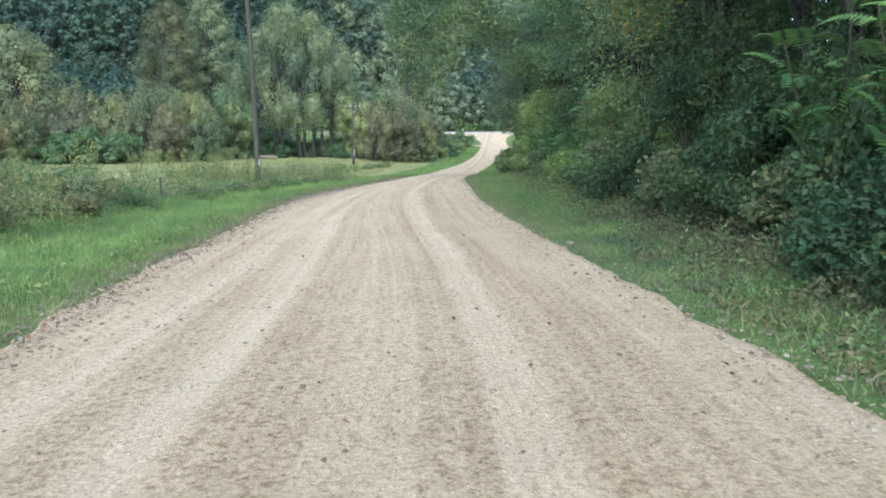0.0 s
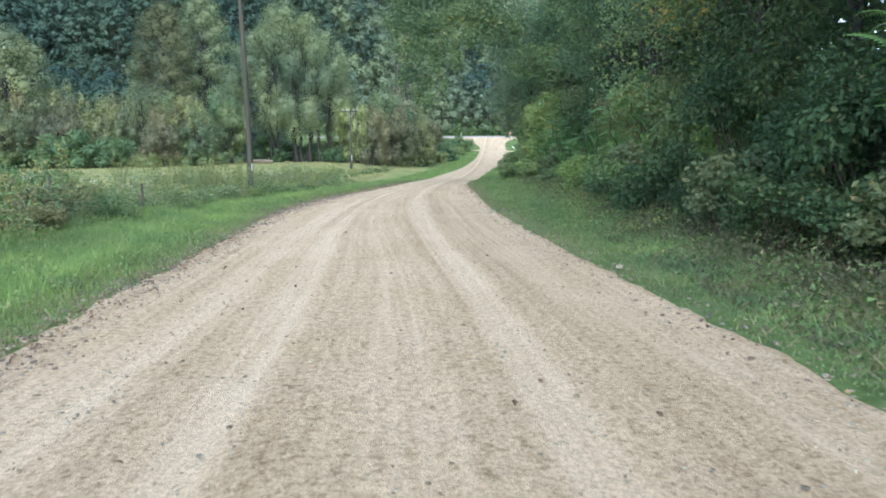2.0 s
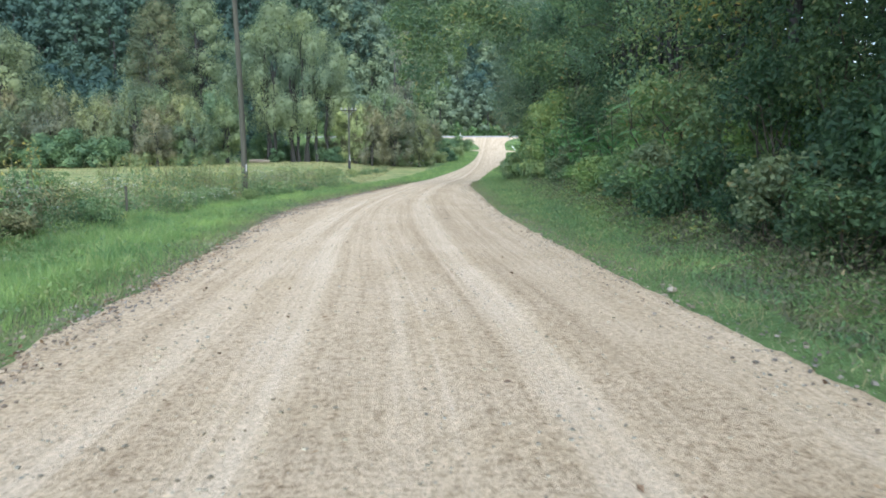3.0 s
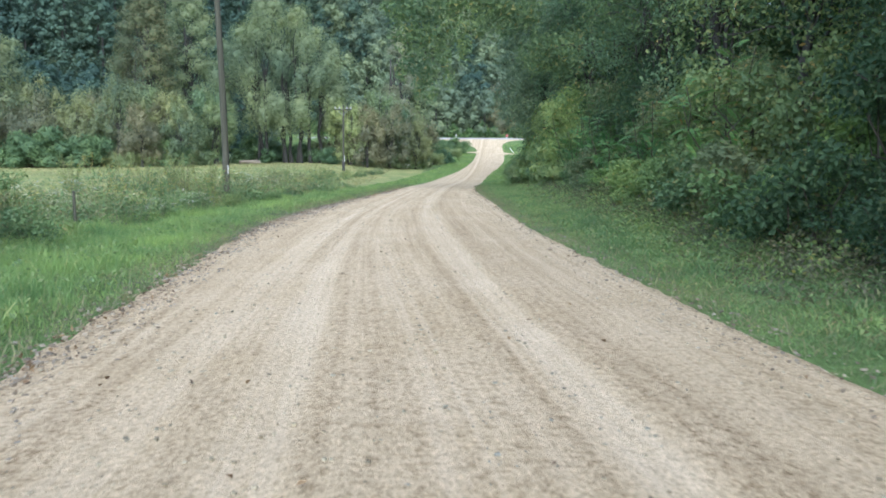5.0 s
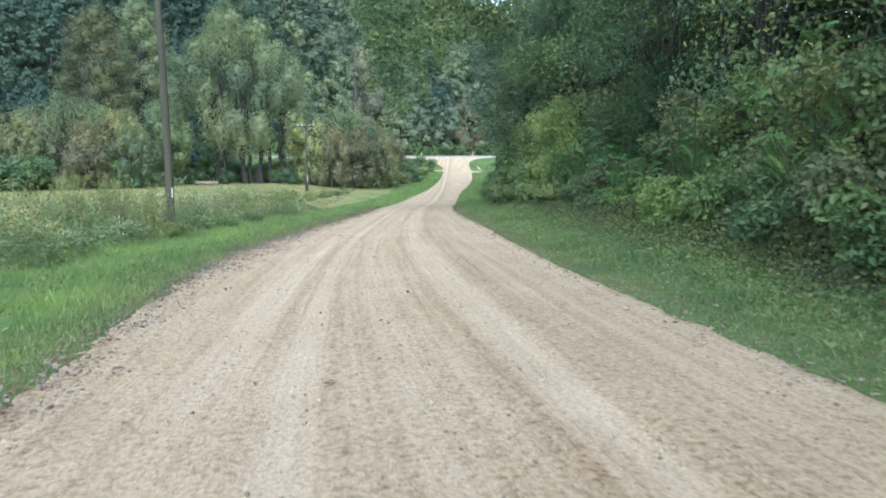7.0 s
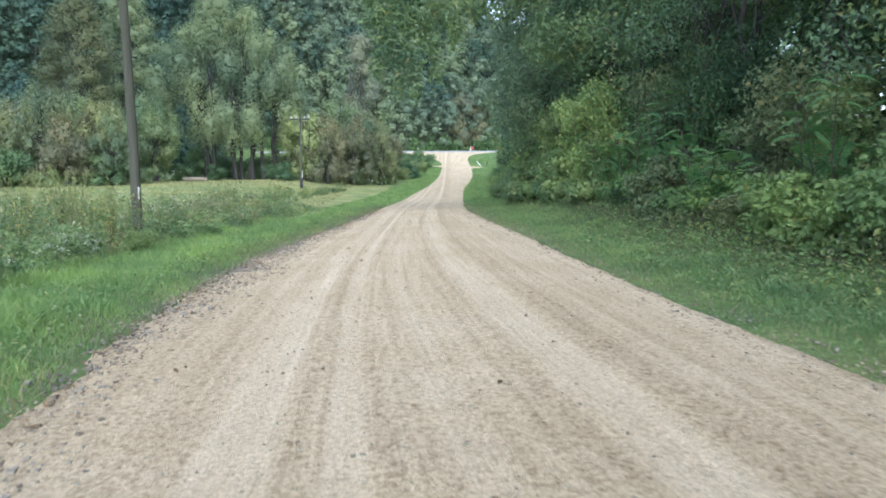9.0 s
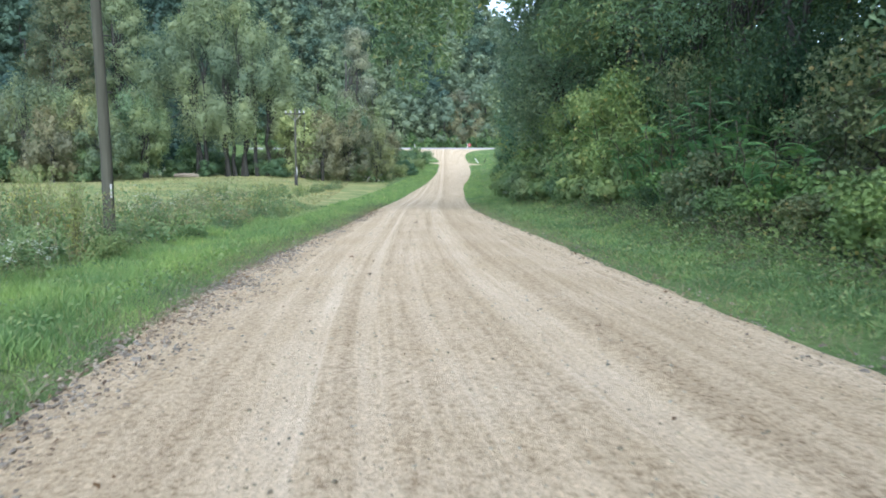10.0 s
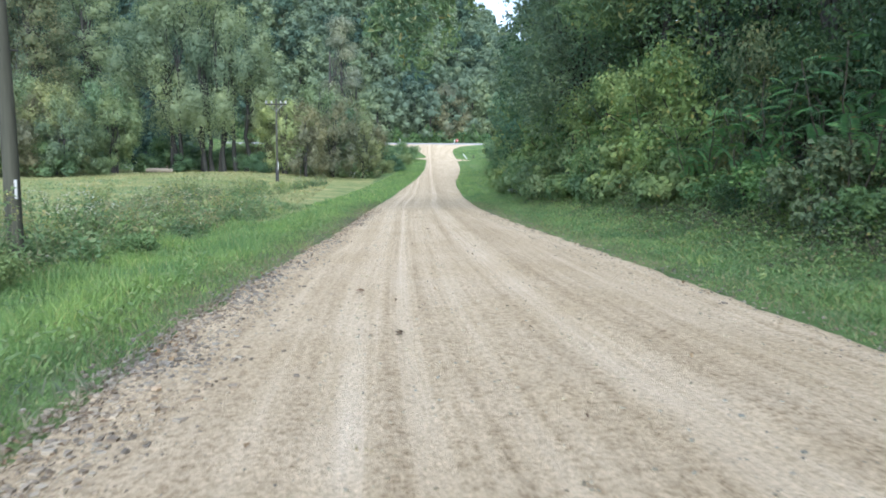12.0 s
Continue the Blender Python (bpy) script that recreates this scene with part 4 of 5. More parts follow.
def leaning_tree():
    """A tree on the bank whose lower limbs reach out above the verge."""
    x0, y0 = 6.4, 13.0
    blobs = round_crown(np.random.default_rng(75), 3.5, 11, 2.6, 9, 1.4)
    for x, y, z, r, h in ((1.4, 13.8, 4.0, 0.5, 0.4), (2.0, 13.4, 4.5, 0.75, 0.55), (2.8, 13.0, 5.0, 0.9, 0.7), (3.7, 13.5, 5.3, 1.0, 0.8), (2.3, 15.6, 5.2, 0.85, 0.6), (3.4, 16.6, 5.0, 1.0, 0.8), (3.6, 10.6, 5.2, 1.0, 0.8),
                          (4.5, 9.0, 4.6, 0.9, 0.8), (2.7, 18.5, 5.6, 0.9, 0.7), (3.8, 19.5, 5.2, 1.0, 0.8), (2.9, 11.5, 6.4, 1.0, 0.7), (4.6, 15.0, 5.6, 1.1, 0.9), (4.3, 17.8, 4.2, 0.9, 0.8)):
        blobs.append((x - x0, y - y0, z, r, h))
    ob = make_tree(74, "leaning_tree", "broadleaf tree with yellow-flecked limbs reaching over the verge", "", 7, blobs, 14000, 0.13, LEAF_TURNING, 1, 0.15, 0.5, 0.8, 0.3, 0.3, 0.2, corners=4)
    ob.location = (x0, y0, float(land_z(x0, y0)) - 0.1)


leaning_tree()
ob = make_tree(81, "roadside_tree", "rounded green broadleaf tree at the bend of the lane", "", 9, dome_crown(np.random.default_rng(82), 1.2, 13, 3.2, 24, 1.5), 20000, 0.19, LEAF_OAK, 1, 0.2)
ob.location = (10.6, 76, float(land_z(10.6, 76)) - 0.1)
ob = make_tree(83, "roadside_tree", "dense dark blue-green broadleaf tree beside the lane", "", 8, dome_crown(np.random.default_rng(84), 3.0, 12.5, 2.7, 34, 1.15), 30000, 0.15, LEAF_DEEP, 1, 0.18, 0.6, 0.6, 0.5, 0.5)
ob.location = (6.0, 58.5, float(land_z(6.0, 58.5)) - 0.1)


# ---- trees beyond the field ----
def plant_field_trees():
    rng = np.random.default_rng(5)
    crown = []
    for k in range(105):
        x = rng.uniform(-7.6, 7.6)
        top = 5.5 + 13.8 * math.sqrt(1 - abs(x / 8.1) ** 3)
        w = rng.uniform(0.85, 1.5)
        crown.append((x - 1.0, rng.uniform(-3.5, 3.5), top - (top - 5.0) * rng.random() ** 1.1, w, w * rng.uniform(0.9, 1.5)))
    big = make_tree(90, "big_tree", "tall clump of grey-green trees with several dark trunks", "", 13, crown, 72000, 0.23, LEAF_GREYOLIVE, 10, 0.2, 0.42, 0.5, 0.5, 0.55, 1.6, twigs=0, fuzz=0.16,
                    feet=(-3.7, -3.1, -2.5, -0.75, -0.2, 0.3, 1.1, 1.5, 2.7, 3.6), heart=0.45, soft=1.0)
    big.location = (-19.2, 108, float(land_z(-19.2, 108)) - 0.1)
    shrubs = []
    for i, (m, h, r) in enumerate(((LEAF_YELLOW, 7.4, 2.3), (LEAF_BROWN, 6.6, 2.0), (LEAF_YELLOW, 6.2, 2.2), (LEAF_WILLOW, 7.8, 2.2))):
        q = np.random.default_rng(110 + i)
        plumes = []
        for k in range(46):
            a, d = k * 2.4, r * math.sqrt((k + 0.5) / 46)
            z = q.uniform(0.12, 1.0) * h * (1 - 0.3 * (d / r) ** 2)
            w = q.uniform(0.35, 0.75)
            plumes.append((d * math.cos(a), d * math.sin(a), z, w, w * q.uniform(1.1, 1.9)))
        shrubs.append(make_tree(100 + i, "thicket_tree", ("yellowing small tree at the field's far edge", "browning small tree at the field's far edge", "yellow-green small tree at the field's far edge", "grey-green small tree at the field's far edge")[i],
                                "trees at the field's edge", h * 0.75, plumes, 8800, 0.21, m, 4, 0.07, 0.4, 0.6, 0.5, 0.05, twigs=0, fuzz=0.3, bare=0.5, heart=0.36, soft=0.9))
    spots = [(-9.2, 106, 1, 1.0), (-6.8, 112, 1, 1.2), (-11.5, 107, 3, 1.1), (-5.0, 121, 1, 1.3), (-29, 93, 2, 1.1), (-29.5, 97, 0, 0.95), (-33.5, 90, 0, 1.15), (-37, 94, 1, 1.1),
             (-28, 104, 3, 1.2), (-31, 100, 0, 1.0), (-41, 88, 1, 1.05), (-46, 90, 1, 1.15), (-50, 86, 2, 1.1), (-3.0, 132, 1, 1.15), (-13.5, 112, 1, 1.2), (-8, 117, 3, 1.35), (-35, 100, 3, 1.2), (-40, 97, 2, 1.15), (-30.5, 88, 1, 0.9), (-27, 90, 2, 0.9), (-45, 84, 2, 1.0), (-53, 92, 0, 1.2), (-46.5, 81.5, 1, 0.95), (-49.0, 79.5, 1, 0.85), (-51.5, 83, 1, 1.1), (-34, 96, 3, 1.1), (-38, 90, 2, 1.0), (-42.5, 93, 0, 1.15), (-26.5, 101, 3, 1.0), (-31, 94, 1, 1.0), (-10, 111, 1, 1.15), (-3.6, 117, 2, 0.95), (-6.0, 126, 3, 1.3)]
    used = set()
    for x, y, k, s in spots:
        s *= 1.1
        if k in used:
            placed(shrubs[k], x, y, rng.uniform(0, 360), (s, s, s))
        else:
            used.add(k)
            shrubs[k].location, shrubs[k].scale = (x, y, float(land_z(x, y)) - 0.05), (s, s, s)
    for x, y, seed, mat, z0, h, r, lab in ((-48.5, 92, 120, LEAF_YELLOW, 1.2, 15.5, 5.2, "tall yellow-green tree at the field's edge"), (-40.3, 118, 121, LEAF_RUSSET, 6, 23, 4.6, "tall tree with browning leaves before the wooded hill"),
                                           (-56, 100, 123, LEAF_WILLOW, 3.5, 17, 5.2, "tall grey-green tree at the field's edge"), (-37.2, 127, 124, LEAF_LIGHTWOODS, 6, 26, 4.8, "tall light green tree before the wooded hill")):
        ob = make_tree(seed, "tall_tree", lab, "", h * 0.75, dome_crown(np.random.default_rng(seed + 9), z0, h, r, 46, 1.55), 21000, 0.27, mat, 1, 0.26, 0.5, 0.6, 0.5, 0.6, fuzz=0.13, heart=0.5, soft=1.0)
        ob.location = (x, y, float(land_z(x, y)) - 0.05)
    ob = make_tree(122, "tall_tree", "slim half-bare tree with pale brown leaves", "", 15.5, round_crown(np.random.default_rng(131), 5, 20.5, 2.7, 24, 1.3), 13000, 0.27, LEAF_PALE, 2, 0.26, 0.5, 0.6, 0.4, 0.3, fuzz=0.2, soft=0.7)
    ob.location = (-6.8, 139, float(land_z(-6.8, 139)) - 0.05)
    ob = make_tree(126, "tall_tree", "hazy brown-green tree beyond the highway", "", 10, dome_crown(np.random.default_rng(136), 1.5, 14.5, 5.2, 34, 1.7), 9000, 0.42, LEAF_BROWN, 1, 0.22, 0.5, 0.6, 0.5, 0.6, fuzz=0.13, heart=0.5, soft=1.0)
    ob.location = (15.8, 205.5, float(land_z(15.8, 205.5)) - 0.05)
    bush = [make_bush(130, "thicket_bush", "dense green bush under the trees", "bushes at the field's edge", 2.2, 2.4, 5200, 0.155, LEAF_THICKET, corners=3), make_bush(131, "thicket_bush", "grey-green bush under the trees", "bushes at the field's edge", 2.2, 2.2, 4600, 0.15, LEAF_WILLOW, corners=3)]
    spots = [(-28, 90, 0, 1.2), (-31.5, 87.5, 1, 0.8), (-34.8, 86.5, 0, 1.4), (-39.8, 84.5, 0, 1.5), (-44.5, 83, 1, 1.0), (-26.3, 96, 1, 0.8), (-37, 85, 0, 1.7), (-42.3, 85, 0, 1.2), (-50, 82, 0, 1.3), (-14, 104, 0, 0.9), (-10.5, 109, 0, 0.9), (-6, 114, 1, 1.0), (-3.0, 121, 0, 1.0),
             (-1.0, 128, 1, 1.0), (0.4, 133, 0, 1.0), (2.0, 141, 1, 1.1), (1.0, 150, 0, 1.3), (-2, 140, 0, 1.2), (-5, 130, 1, 1.2), (-16, 115, 1, 1.5), (-24, 112, 0, 1.6), (-21.5, 107, 0, 0.8), (-19.3, 109.5, 0, 0.75), (-16.4, 109, 0, 0.8), (-24.8, 105.5, 0, 0.8), (-18, 112, 0, 1.1), (-21, 113, 0, 1.1), (3.6, 158, 0, 1.35), (1.2, 160, 1, 1.2), (-1.6, 158, 0, 1.3),
             (16.5, 140, 0, 1.3), (17.5, 150, 1, 1.4), (19, 160, 0, 1.4), (15.5, 128, 0, 1.2), (20.5, 170, 1, 1.3), (14.0, 118, 1, 1.2), (12.2, 108, 0, 1.2)]
    used = set()
    for x, y, k, s in spots:
        if k in used:
            placed(bush[k], x, y, rng.uniform(0, 360), (s, s, s))
        else:
            used.add(k)
            bush[k].location, bush[k].scale = (x, y, float(land_z(x, y)) - 0.05), (s, s, s)


plant_field_trees()


def far_woods():
    """The wooded hillsides: one mass of crowns."""
    rng = np.random.default_rng(7)
    # these leaf colours already carry the distance haze
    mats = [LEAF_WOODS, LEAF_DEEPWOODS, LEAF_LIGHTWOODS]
    spots = []
    for y in np.arange(134, 322, 7.2):
        for x in np.arange(-0.64 * y - 12, 0.42 * y, 7.4):
            spots.append((x + rng.uniform(-3, 3), y + rng.uniform(-3, 3)))
    vs, fs, nor, idx, wood, count = [], [], [], [], [], 0
    for x, y in spots:
        if (hill(x, y) < 1.2 and not (x < -36 and y > 132) and y < 203) or (y < 202 and x > -14) or (188 < y < 201 and x > -40) or x > 62:
            continue
        z, r, h = float(land_z(x, y)), rng.uniform(3.6, 5.6), rng.uniform(11, 16)
        n = 700 if y > 285 else 950
        blobs = np.array(dome_crown(rng, 1.6, h, r, 20, r * 0.36))
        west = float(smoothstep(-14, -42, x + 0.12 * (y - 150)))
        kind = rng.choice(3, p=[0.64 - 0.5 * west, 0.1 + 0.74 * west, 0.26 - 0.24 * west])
        # the crown's clumps, feathered with sprays
        p, d = in_blobs(rng, blobs, n, 0.7, 0.13)
        out = unit(0.75 * d + 0.4 * unit(p - np.array([0, 0, 0.4 * h])) + np.array([[0, 0, 0.2]]))
        v, f = leaves(rng, p, rng.uniform(0.36, 0.76, n) * (1.3 if y > 285 else 1.1), out, 0.8, 0.35, 0.3, 3)
        out = unit(out + rng.normal(0, 0.15, (n, 3)))
        w, g = hearts(rng, blobs, 0.42, 0.6)
        for vv, ff, nn in ((w, g, unit(w - np.repeat(blobs[:, :3], 12, axis=0))), (v, f, np.repeat(out, 3, axis=0))):
            nor.append(nn)
            vs.append(vv + np.array([x, y, z]))
            fs.append(ff + count)
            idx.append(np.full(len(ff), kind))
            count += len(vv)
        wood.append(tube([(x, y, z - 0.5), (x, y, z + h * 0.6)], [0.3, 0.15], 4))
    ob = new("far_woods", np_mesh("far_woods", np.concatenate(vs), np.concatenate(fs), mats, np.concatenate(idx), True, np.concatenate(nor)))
    tagged(ob, "dense green broadleaf woods covering the hillside", "forest", kind="stuff")
    v, f = merged(wood)
    ob = new("far_woods_trunks", np_mesh("far_woods_trunks", v, f, [BARK]))
    tagged(ob, "grey trunks of the woods on the hillside", "forest", kind="stuff")
    # brush along the foot of the hill, beyond the highway
    n = 22000
    x = rng.uniform(-34, 45, n)
    y = 200.5 + rng.random(n) * 9
    z = land_z(x, y) + rng.random(n) * (3.0 + 1.0 * np.sin(x * 0.7) + 0.7 * np.sin(x * 1.9))
    v, f = leaves(rng, np.stack([x, y, z], 1), rng.uniform(0.3, 0.65, n), np.tile([0, -0.5, 0.6], (n, 1)), 0.8, 0.7, 0.3, 3)
    tagged(new("hill_foot_brush", np_mesh("hill_foot_brush", v, f, [LEAF_BRUSH])), "green brush along the far side of the highway", "brush", kind="stuff")


far_woods()


# ---- grass, weeds, stones ----
def strip(rng, n, y0, y1, side, a, b, power=1.0):
    y = y0 + (y1 - y0) * rng.random(n)
    d = a + (b - a) * rng.random(n) ** power
    x = road_left(y) - d if side < 0 else road_right(y) + d
    return np.stack([x, y, land_z(x, y) - 0.02], 1)


def build_grass():
    rng = np.random.default_rng(21)

    def lumps(p):
        wide = np.array([noise.noise((a * 0.9, b * 0.9, 4.0)) for a, b in p[:, :2]])
        tuft = np.array([noise.noise((a * 4.0, b * 4.0, 9.0)) for a, b in p[:, :2]])
        return np.clip(0.75 + 0.75 * wide + 0.5 * tuft, 0.2, 2) * rng.uniform(0.55, 1.2, len(p))

    def near_edge(p):
        d = np.maximum(road_left(p[:, 1]) - p[:, 0], p[:, 0] - road_right(p[:, 1]))
        return 0.3 + 0.7 * smoothstep(0.05, 1.1, d)

    sets = []
    p = strip(rng, 88000, 3, 32, -1, 0.08, 4.2)
    sets.append(blades(rng, p, 0.28 * lumps(p) * near_edge(p), 0.005 + 0.007 * rng.random(len(p)), 0.7))
    p = strip(rng, 56000, 24, 62, -1, 0.08, 3.7)
    p = p[(p[:, 1] < 48) | (road_left(p[:, 1]) - p[:, 0] < 2.5)]
    sets.append(blades(rng, p, 0.27 * lumps(p) * near_edge(p), 0.009 + 0.01 * rng.random(len(p)), 0.7))
    p = strip(rng, 14000, 60, 165, -1, 0.0, 3.4)
    sets.append(blades(rng, p, 0.2 * lumps(p), 0.05 + 0.05 * rng.random(len(p)), 0.8))
    p = strip(rng, 9000, 75, 178, 1, 0.0, 4.5)
    sets.append(blades(rng, p, 0.18 * lumps(p), 0.05 + 0.05 * rng.random(len(p)), 0.8))
    v, f = merged(sets)
    tagged(new("verge_grass", np_mesh("verge_grass", v, f, [GRASS])), "bright green long grass on the road verge", "grass", kind="stuff")
    # forbs and clover among the grass
    sets = []
    for side, n, y0, y1, w in ((-1, 24000, 3, 60, 4.0), (1, 8000, 18, 60, 2.4)):
        p = strip(rng, n, y0, y1, side, 0.35, w)
        keep = np.array([noise.noise((a * 0.8, b * 0.8, 15.0)) for a, b in p[:, :2]]) > -0.05
        p = p[keep]
        p[:, 2] += rng.uniform(0.04, 0.24, len(p))
        sets.append(leaves(rng, p, rng.uniform(0.035, 0.085, len(p)), np.tile([0, 0, 1.0], (len(p), 1)), 0.6, 0.5, 0.2))
    v, f = merged(sets)
    tagged(new("verge_forbs", np_mesh("verge_forbs", v, f, [WEED_LEAF])), "small leafy weeds mixed into the verge grass", "plants", kind="stuff")
    # dry grass where the verge meets the gravel
    sets = []
    for side, n in ((-1, 9000), (1, 5000)):
        p = strip(rng, n, 3, 62, side, -0.06, 0.75, 1.3)
        sets.append(blades(rng, p, rng.uniform(0.04, 0.2, n), 0.007 + 0.008 * rng.random(n), 1.2))
    v, f = merged(sets)
    tagged(new("dry_grass", np_mesh("dry_grass", v, f, [DRY_LEAF])), "brown dry grass fringing the gravel", "grass", kind="stuff")
    sets = []
    p = strip(rng, 38000, 3, 34, 1, 0.0, 2.4, 0.9)
    sets.append(blades(rng, p, 0.17 * lumps(p) * near_edge(p), 0.009 + 0.01 * rng.random(len(p)), 1.1))
    p = strip(rng, 26000, 26, 80, 1, 0.0, 3.0, 0.9)
    sets.append(blades(rng, p, 0.17 * lumps(p) * near_edge(p), 0.02 + 0.016 * rng.random(len(p)), 1.1))
    v, f = merged(sets)
    tagged(new("bank_grass", np_mesh("bank_grass", v, f, [GRASS_SHADE])), "green grass strip below the wooded bank", "grass", kind="stuff")
    # low leafy plants creeping out of the brush
    y = rng.uniform(17, 62, 20000)
    x = wood_edge(y) + 0.6 - rng.random(len(y)) ** 1.5 * 1.9
    q = np.stack([x, y, land_z(x, y) + rng.random(len(y)) * 0.5 * smoothstep(-1.5, 0.6, x - wood_edge(y))], 1)
    v, f = leaves(rng, q, rng.uniform(0.05, 0.11, len(y)), np.tile([0, 0, 1.0], (len(y), 1)), 0.65, 0.6, 0.2)
    tagged(new("ground_creepers", np_mesh("ground_creepers", v, f, [LEAF_BRUSH])), "low green creeping plants at the brush edge", "plants", kind="stuff")
    # hay field
    y = 14 + 112 * rng.random(28000) ** 0.8
    x = -6.5 - 34 * rng.random(len(y)) ** 1.2
    x = np.minimum(x, road_left(y) - np.where(y > 47, 2.5, 3.6))
    p = np.stack([x, y, land_z(x, y) - 0.02], 1)
    v, f = blades(rng, p, rng.uniform(0.05, 0.15, len(y)), 0.02 + 0.0007 * y * rng.uniform(0.6, 1.4, len(y)), 0.8)
    tagged(new("hay_grass", np_mesh("hay_grass", v, f, [HAY])), "pale yellow-green mown hay field grass", "grass", kind="stuff")


build_grass()


def field_margin():
    """The dense belt of weeds between the verge and the hay, and the dry tangle at the foot of the brush."""
    rng = np.random.default_rng(27)
    n = 52000
    y = 5 + 55 * rng.random(n) ** 0.9
    off = 3.3 + 6.5 * rng.random(n) ** 1.5
    x = road_left(y) - off
    wide = np.array([noise.noise((a * 0.55, b * 0.55, 12.0)) + 0.5 * noise.noise((a * 2.1, b * 2.1, 5.0)) for a, b in zip(x, y)])
    tall = np.clip(0.42 + 0.55 * wide, 0.05, 1.1) * smoothstep(3.2, 4.4, off) * smoothstep(10.0, 7.0, off) * np.where(y < 20, 1.15, 0.9)
    p = np.stack([x, y, land_z(x, y) + tall * rng.random(n) ** 0.7], 1)
    v, f = leaves(rng, p, rng.uniform(0.05, 0.13, n) * np.where(y > 30, 1.25, 1.0), np.tile([0, -0.3, 0.8], (n, 1)), 0.42, 0.45, 0.5, 3)
    dry = wide + rng.normal(0, 0.25, n) > 0.42
    bloom = (rng.random(n) < 0.018) & (p[:, 2] - land_z(x, y) > 0.7 * tall) & (wide > -0.15)
    mats = np.where(bloom, 2, np.where(dry, 1, 0))
    tagged(new("field_margin_weeds", np_mesh("field_margin_weeds", v, f, [WEED_LEAF, DRY_LEAF, FLORET], mats)), "dense tangled weeds with white flowers beside the hay field", "weeds", kind="stuff")
    # scattered low weeds out in the hay
    n = 11000
    y = 24 + 60 * rng.random(n)
    x = road_left(y) - 7.5 - 16 * rng.random(n) ** 1.2
    wide = np.array([noise.noise((a * 0.3, b * 0.3, 17.0)) for a, b in zip(x, y)])
    keep = wide > -0.05
    x, y, wide = x[keep], y[keep], wide[keep]
    p = np.stack([x, y, land_z(x, y) + (0.08 + 0.5 * wide) * rng.random(len(x))], 1)
    v, f = leaves(rng, p, rng.uniform(0.08, 0.2, len(x)), np.tile([0, -0.4, 0.8], (len(x), 1)), 0.4, 0.45, 0.5, 3)
    mats = np.where(rng.random(len(x)) < 0.03, 1, 0)
    tagged(new("hay_weeds", np_mesh("hay_weeds", v, f, [WEED_LEAF, FLORET], mats)), "low green weeds scattered in the mown hay", "weeds", kind="stuff")
    n = 46000
    y = 3 + 58 * rng.random(n) ** 1.5
    x = wood_edge(y) + 0.7 - 2.1 * rng.random(n) ** 1.1
    rise = 0.62 * smoothstep(-1.3, 0.5, x - wood_edge(y))
    wide = np.array([noise.noise((a * 0.8, b * 0.8, 22.0)) for a, b in zip(x, y)])
    p = np.stack([x, y, land_z(x, y) + (0.05 + rise * np.clip(0.8 + wide, 0.2, 1.6)) * rng.random(n)], 1)
    v, f = leaves(rng, p, rng.uniform(0.03, 0.085, n), np.tile([-0.3, -0.2, 0.7], (n, 1)), 0.45, 0.8, 0.5, 3)
    mats = np.where(wide + rng.normal(0, 0.3, n) + 0.25 * smoothstep(26, 16, y) > 0.0, 0, 1)
    tagged(new("bank_tangle", np_mesh("bank_tangle", v, f, [TANGLE, GRASS_SHADE], mats)), "brown and green tangle of dry weeds below the brush", "weeds", kind="stuff")


field_margin()


def rough_meadow():
    """Tall pale weeds in the hollow beyond the trees."""
    rng = np.random.default_rng(23)
    n = 24000
    y = rng.uniform(112, 188, n)
    x = rng.uniform(-48, 2, n)
    keep = road_left(y) - x > 5
    x, y = x[keep], y[keep]
    tall = np.array([noise.noise((a * 0.35, b * 0.35, 2.0)) for a, b in zip(x, y)])
    z = land_z(x, y) + rng.random(len(x)) * np.clip(0.9 + 0.9 * tall, 0.2, 2)
    v, f = leaves(rng, np.stack([x, y, z], 1), rng.uniform(0.15, 0.4, len(x)), np.tile([0, -0.4, 0.7], (len(x), 1)), 0.7, 0.7, 0.3, 3)
    mats = np.where(rng.random(len(x)) < 0.2, 1, 0)
    tagged(new("rough_meadow", np_mesh("rough_meadow", v, f, [LEAF_LIGHT, FLORET], mats)), "tall pale flowering weeds beyond the trees", "weeds", kind="stuff")


def bank_twigs():
    """Bare brown stems at the foot of the brush."""
    rng = np.random.default_rng(24)
    pieces = []
    for _ in range(1000):
        y = 4 + 42 * rng.random()
        x = float(wood_edge(y)) + rng.uniform(-0.35, 0.7)
        a = np.array([x, y, float(land_z(x, y))])
        b = a + np.array([rng.normal(-0.15, 0.3), rng.normal(0, 0.35), rng.uniform(0.1, 0.5)])
        m = (a + b) / 2 + rng.normal(0, 0.06, 3)
        pieces.append(tube([a, m, b], [0.006, 0.005, 0.002], 3))
    v, f = merged(pieces)
    tagged(new("bank_twigs", np_mesh("bank_twigs", v, f, [TWIG])), "bare brown stems at the foot of the brush", "twigs", kind="stuff")


rough_meadow()
bank_twigs()


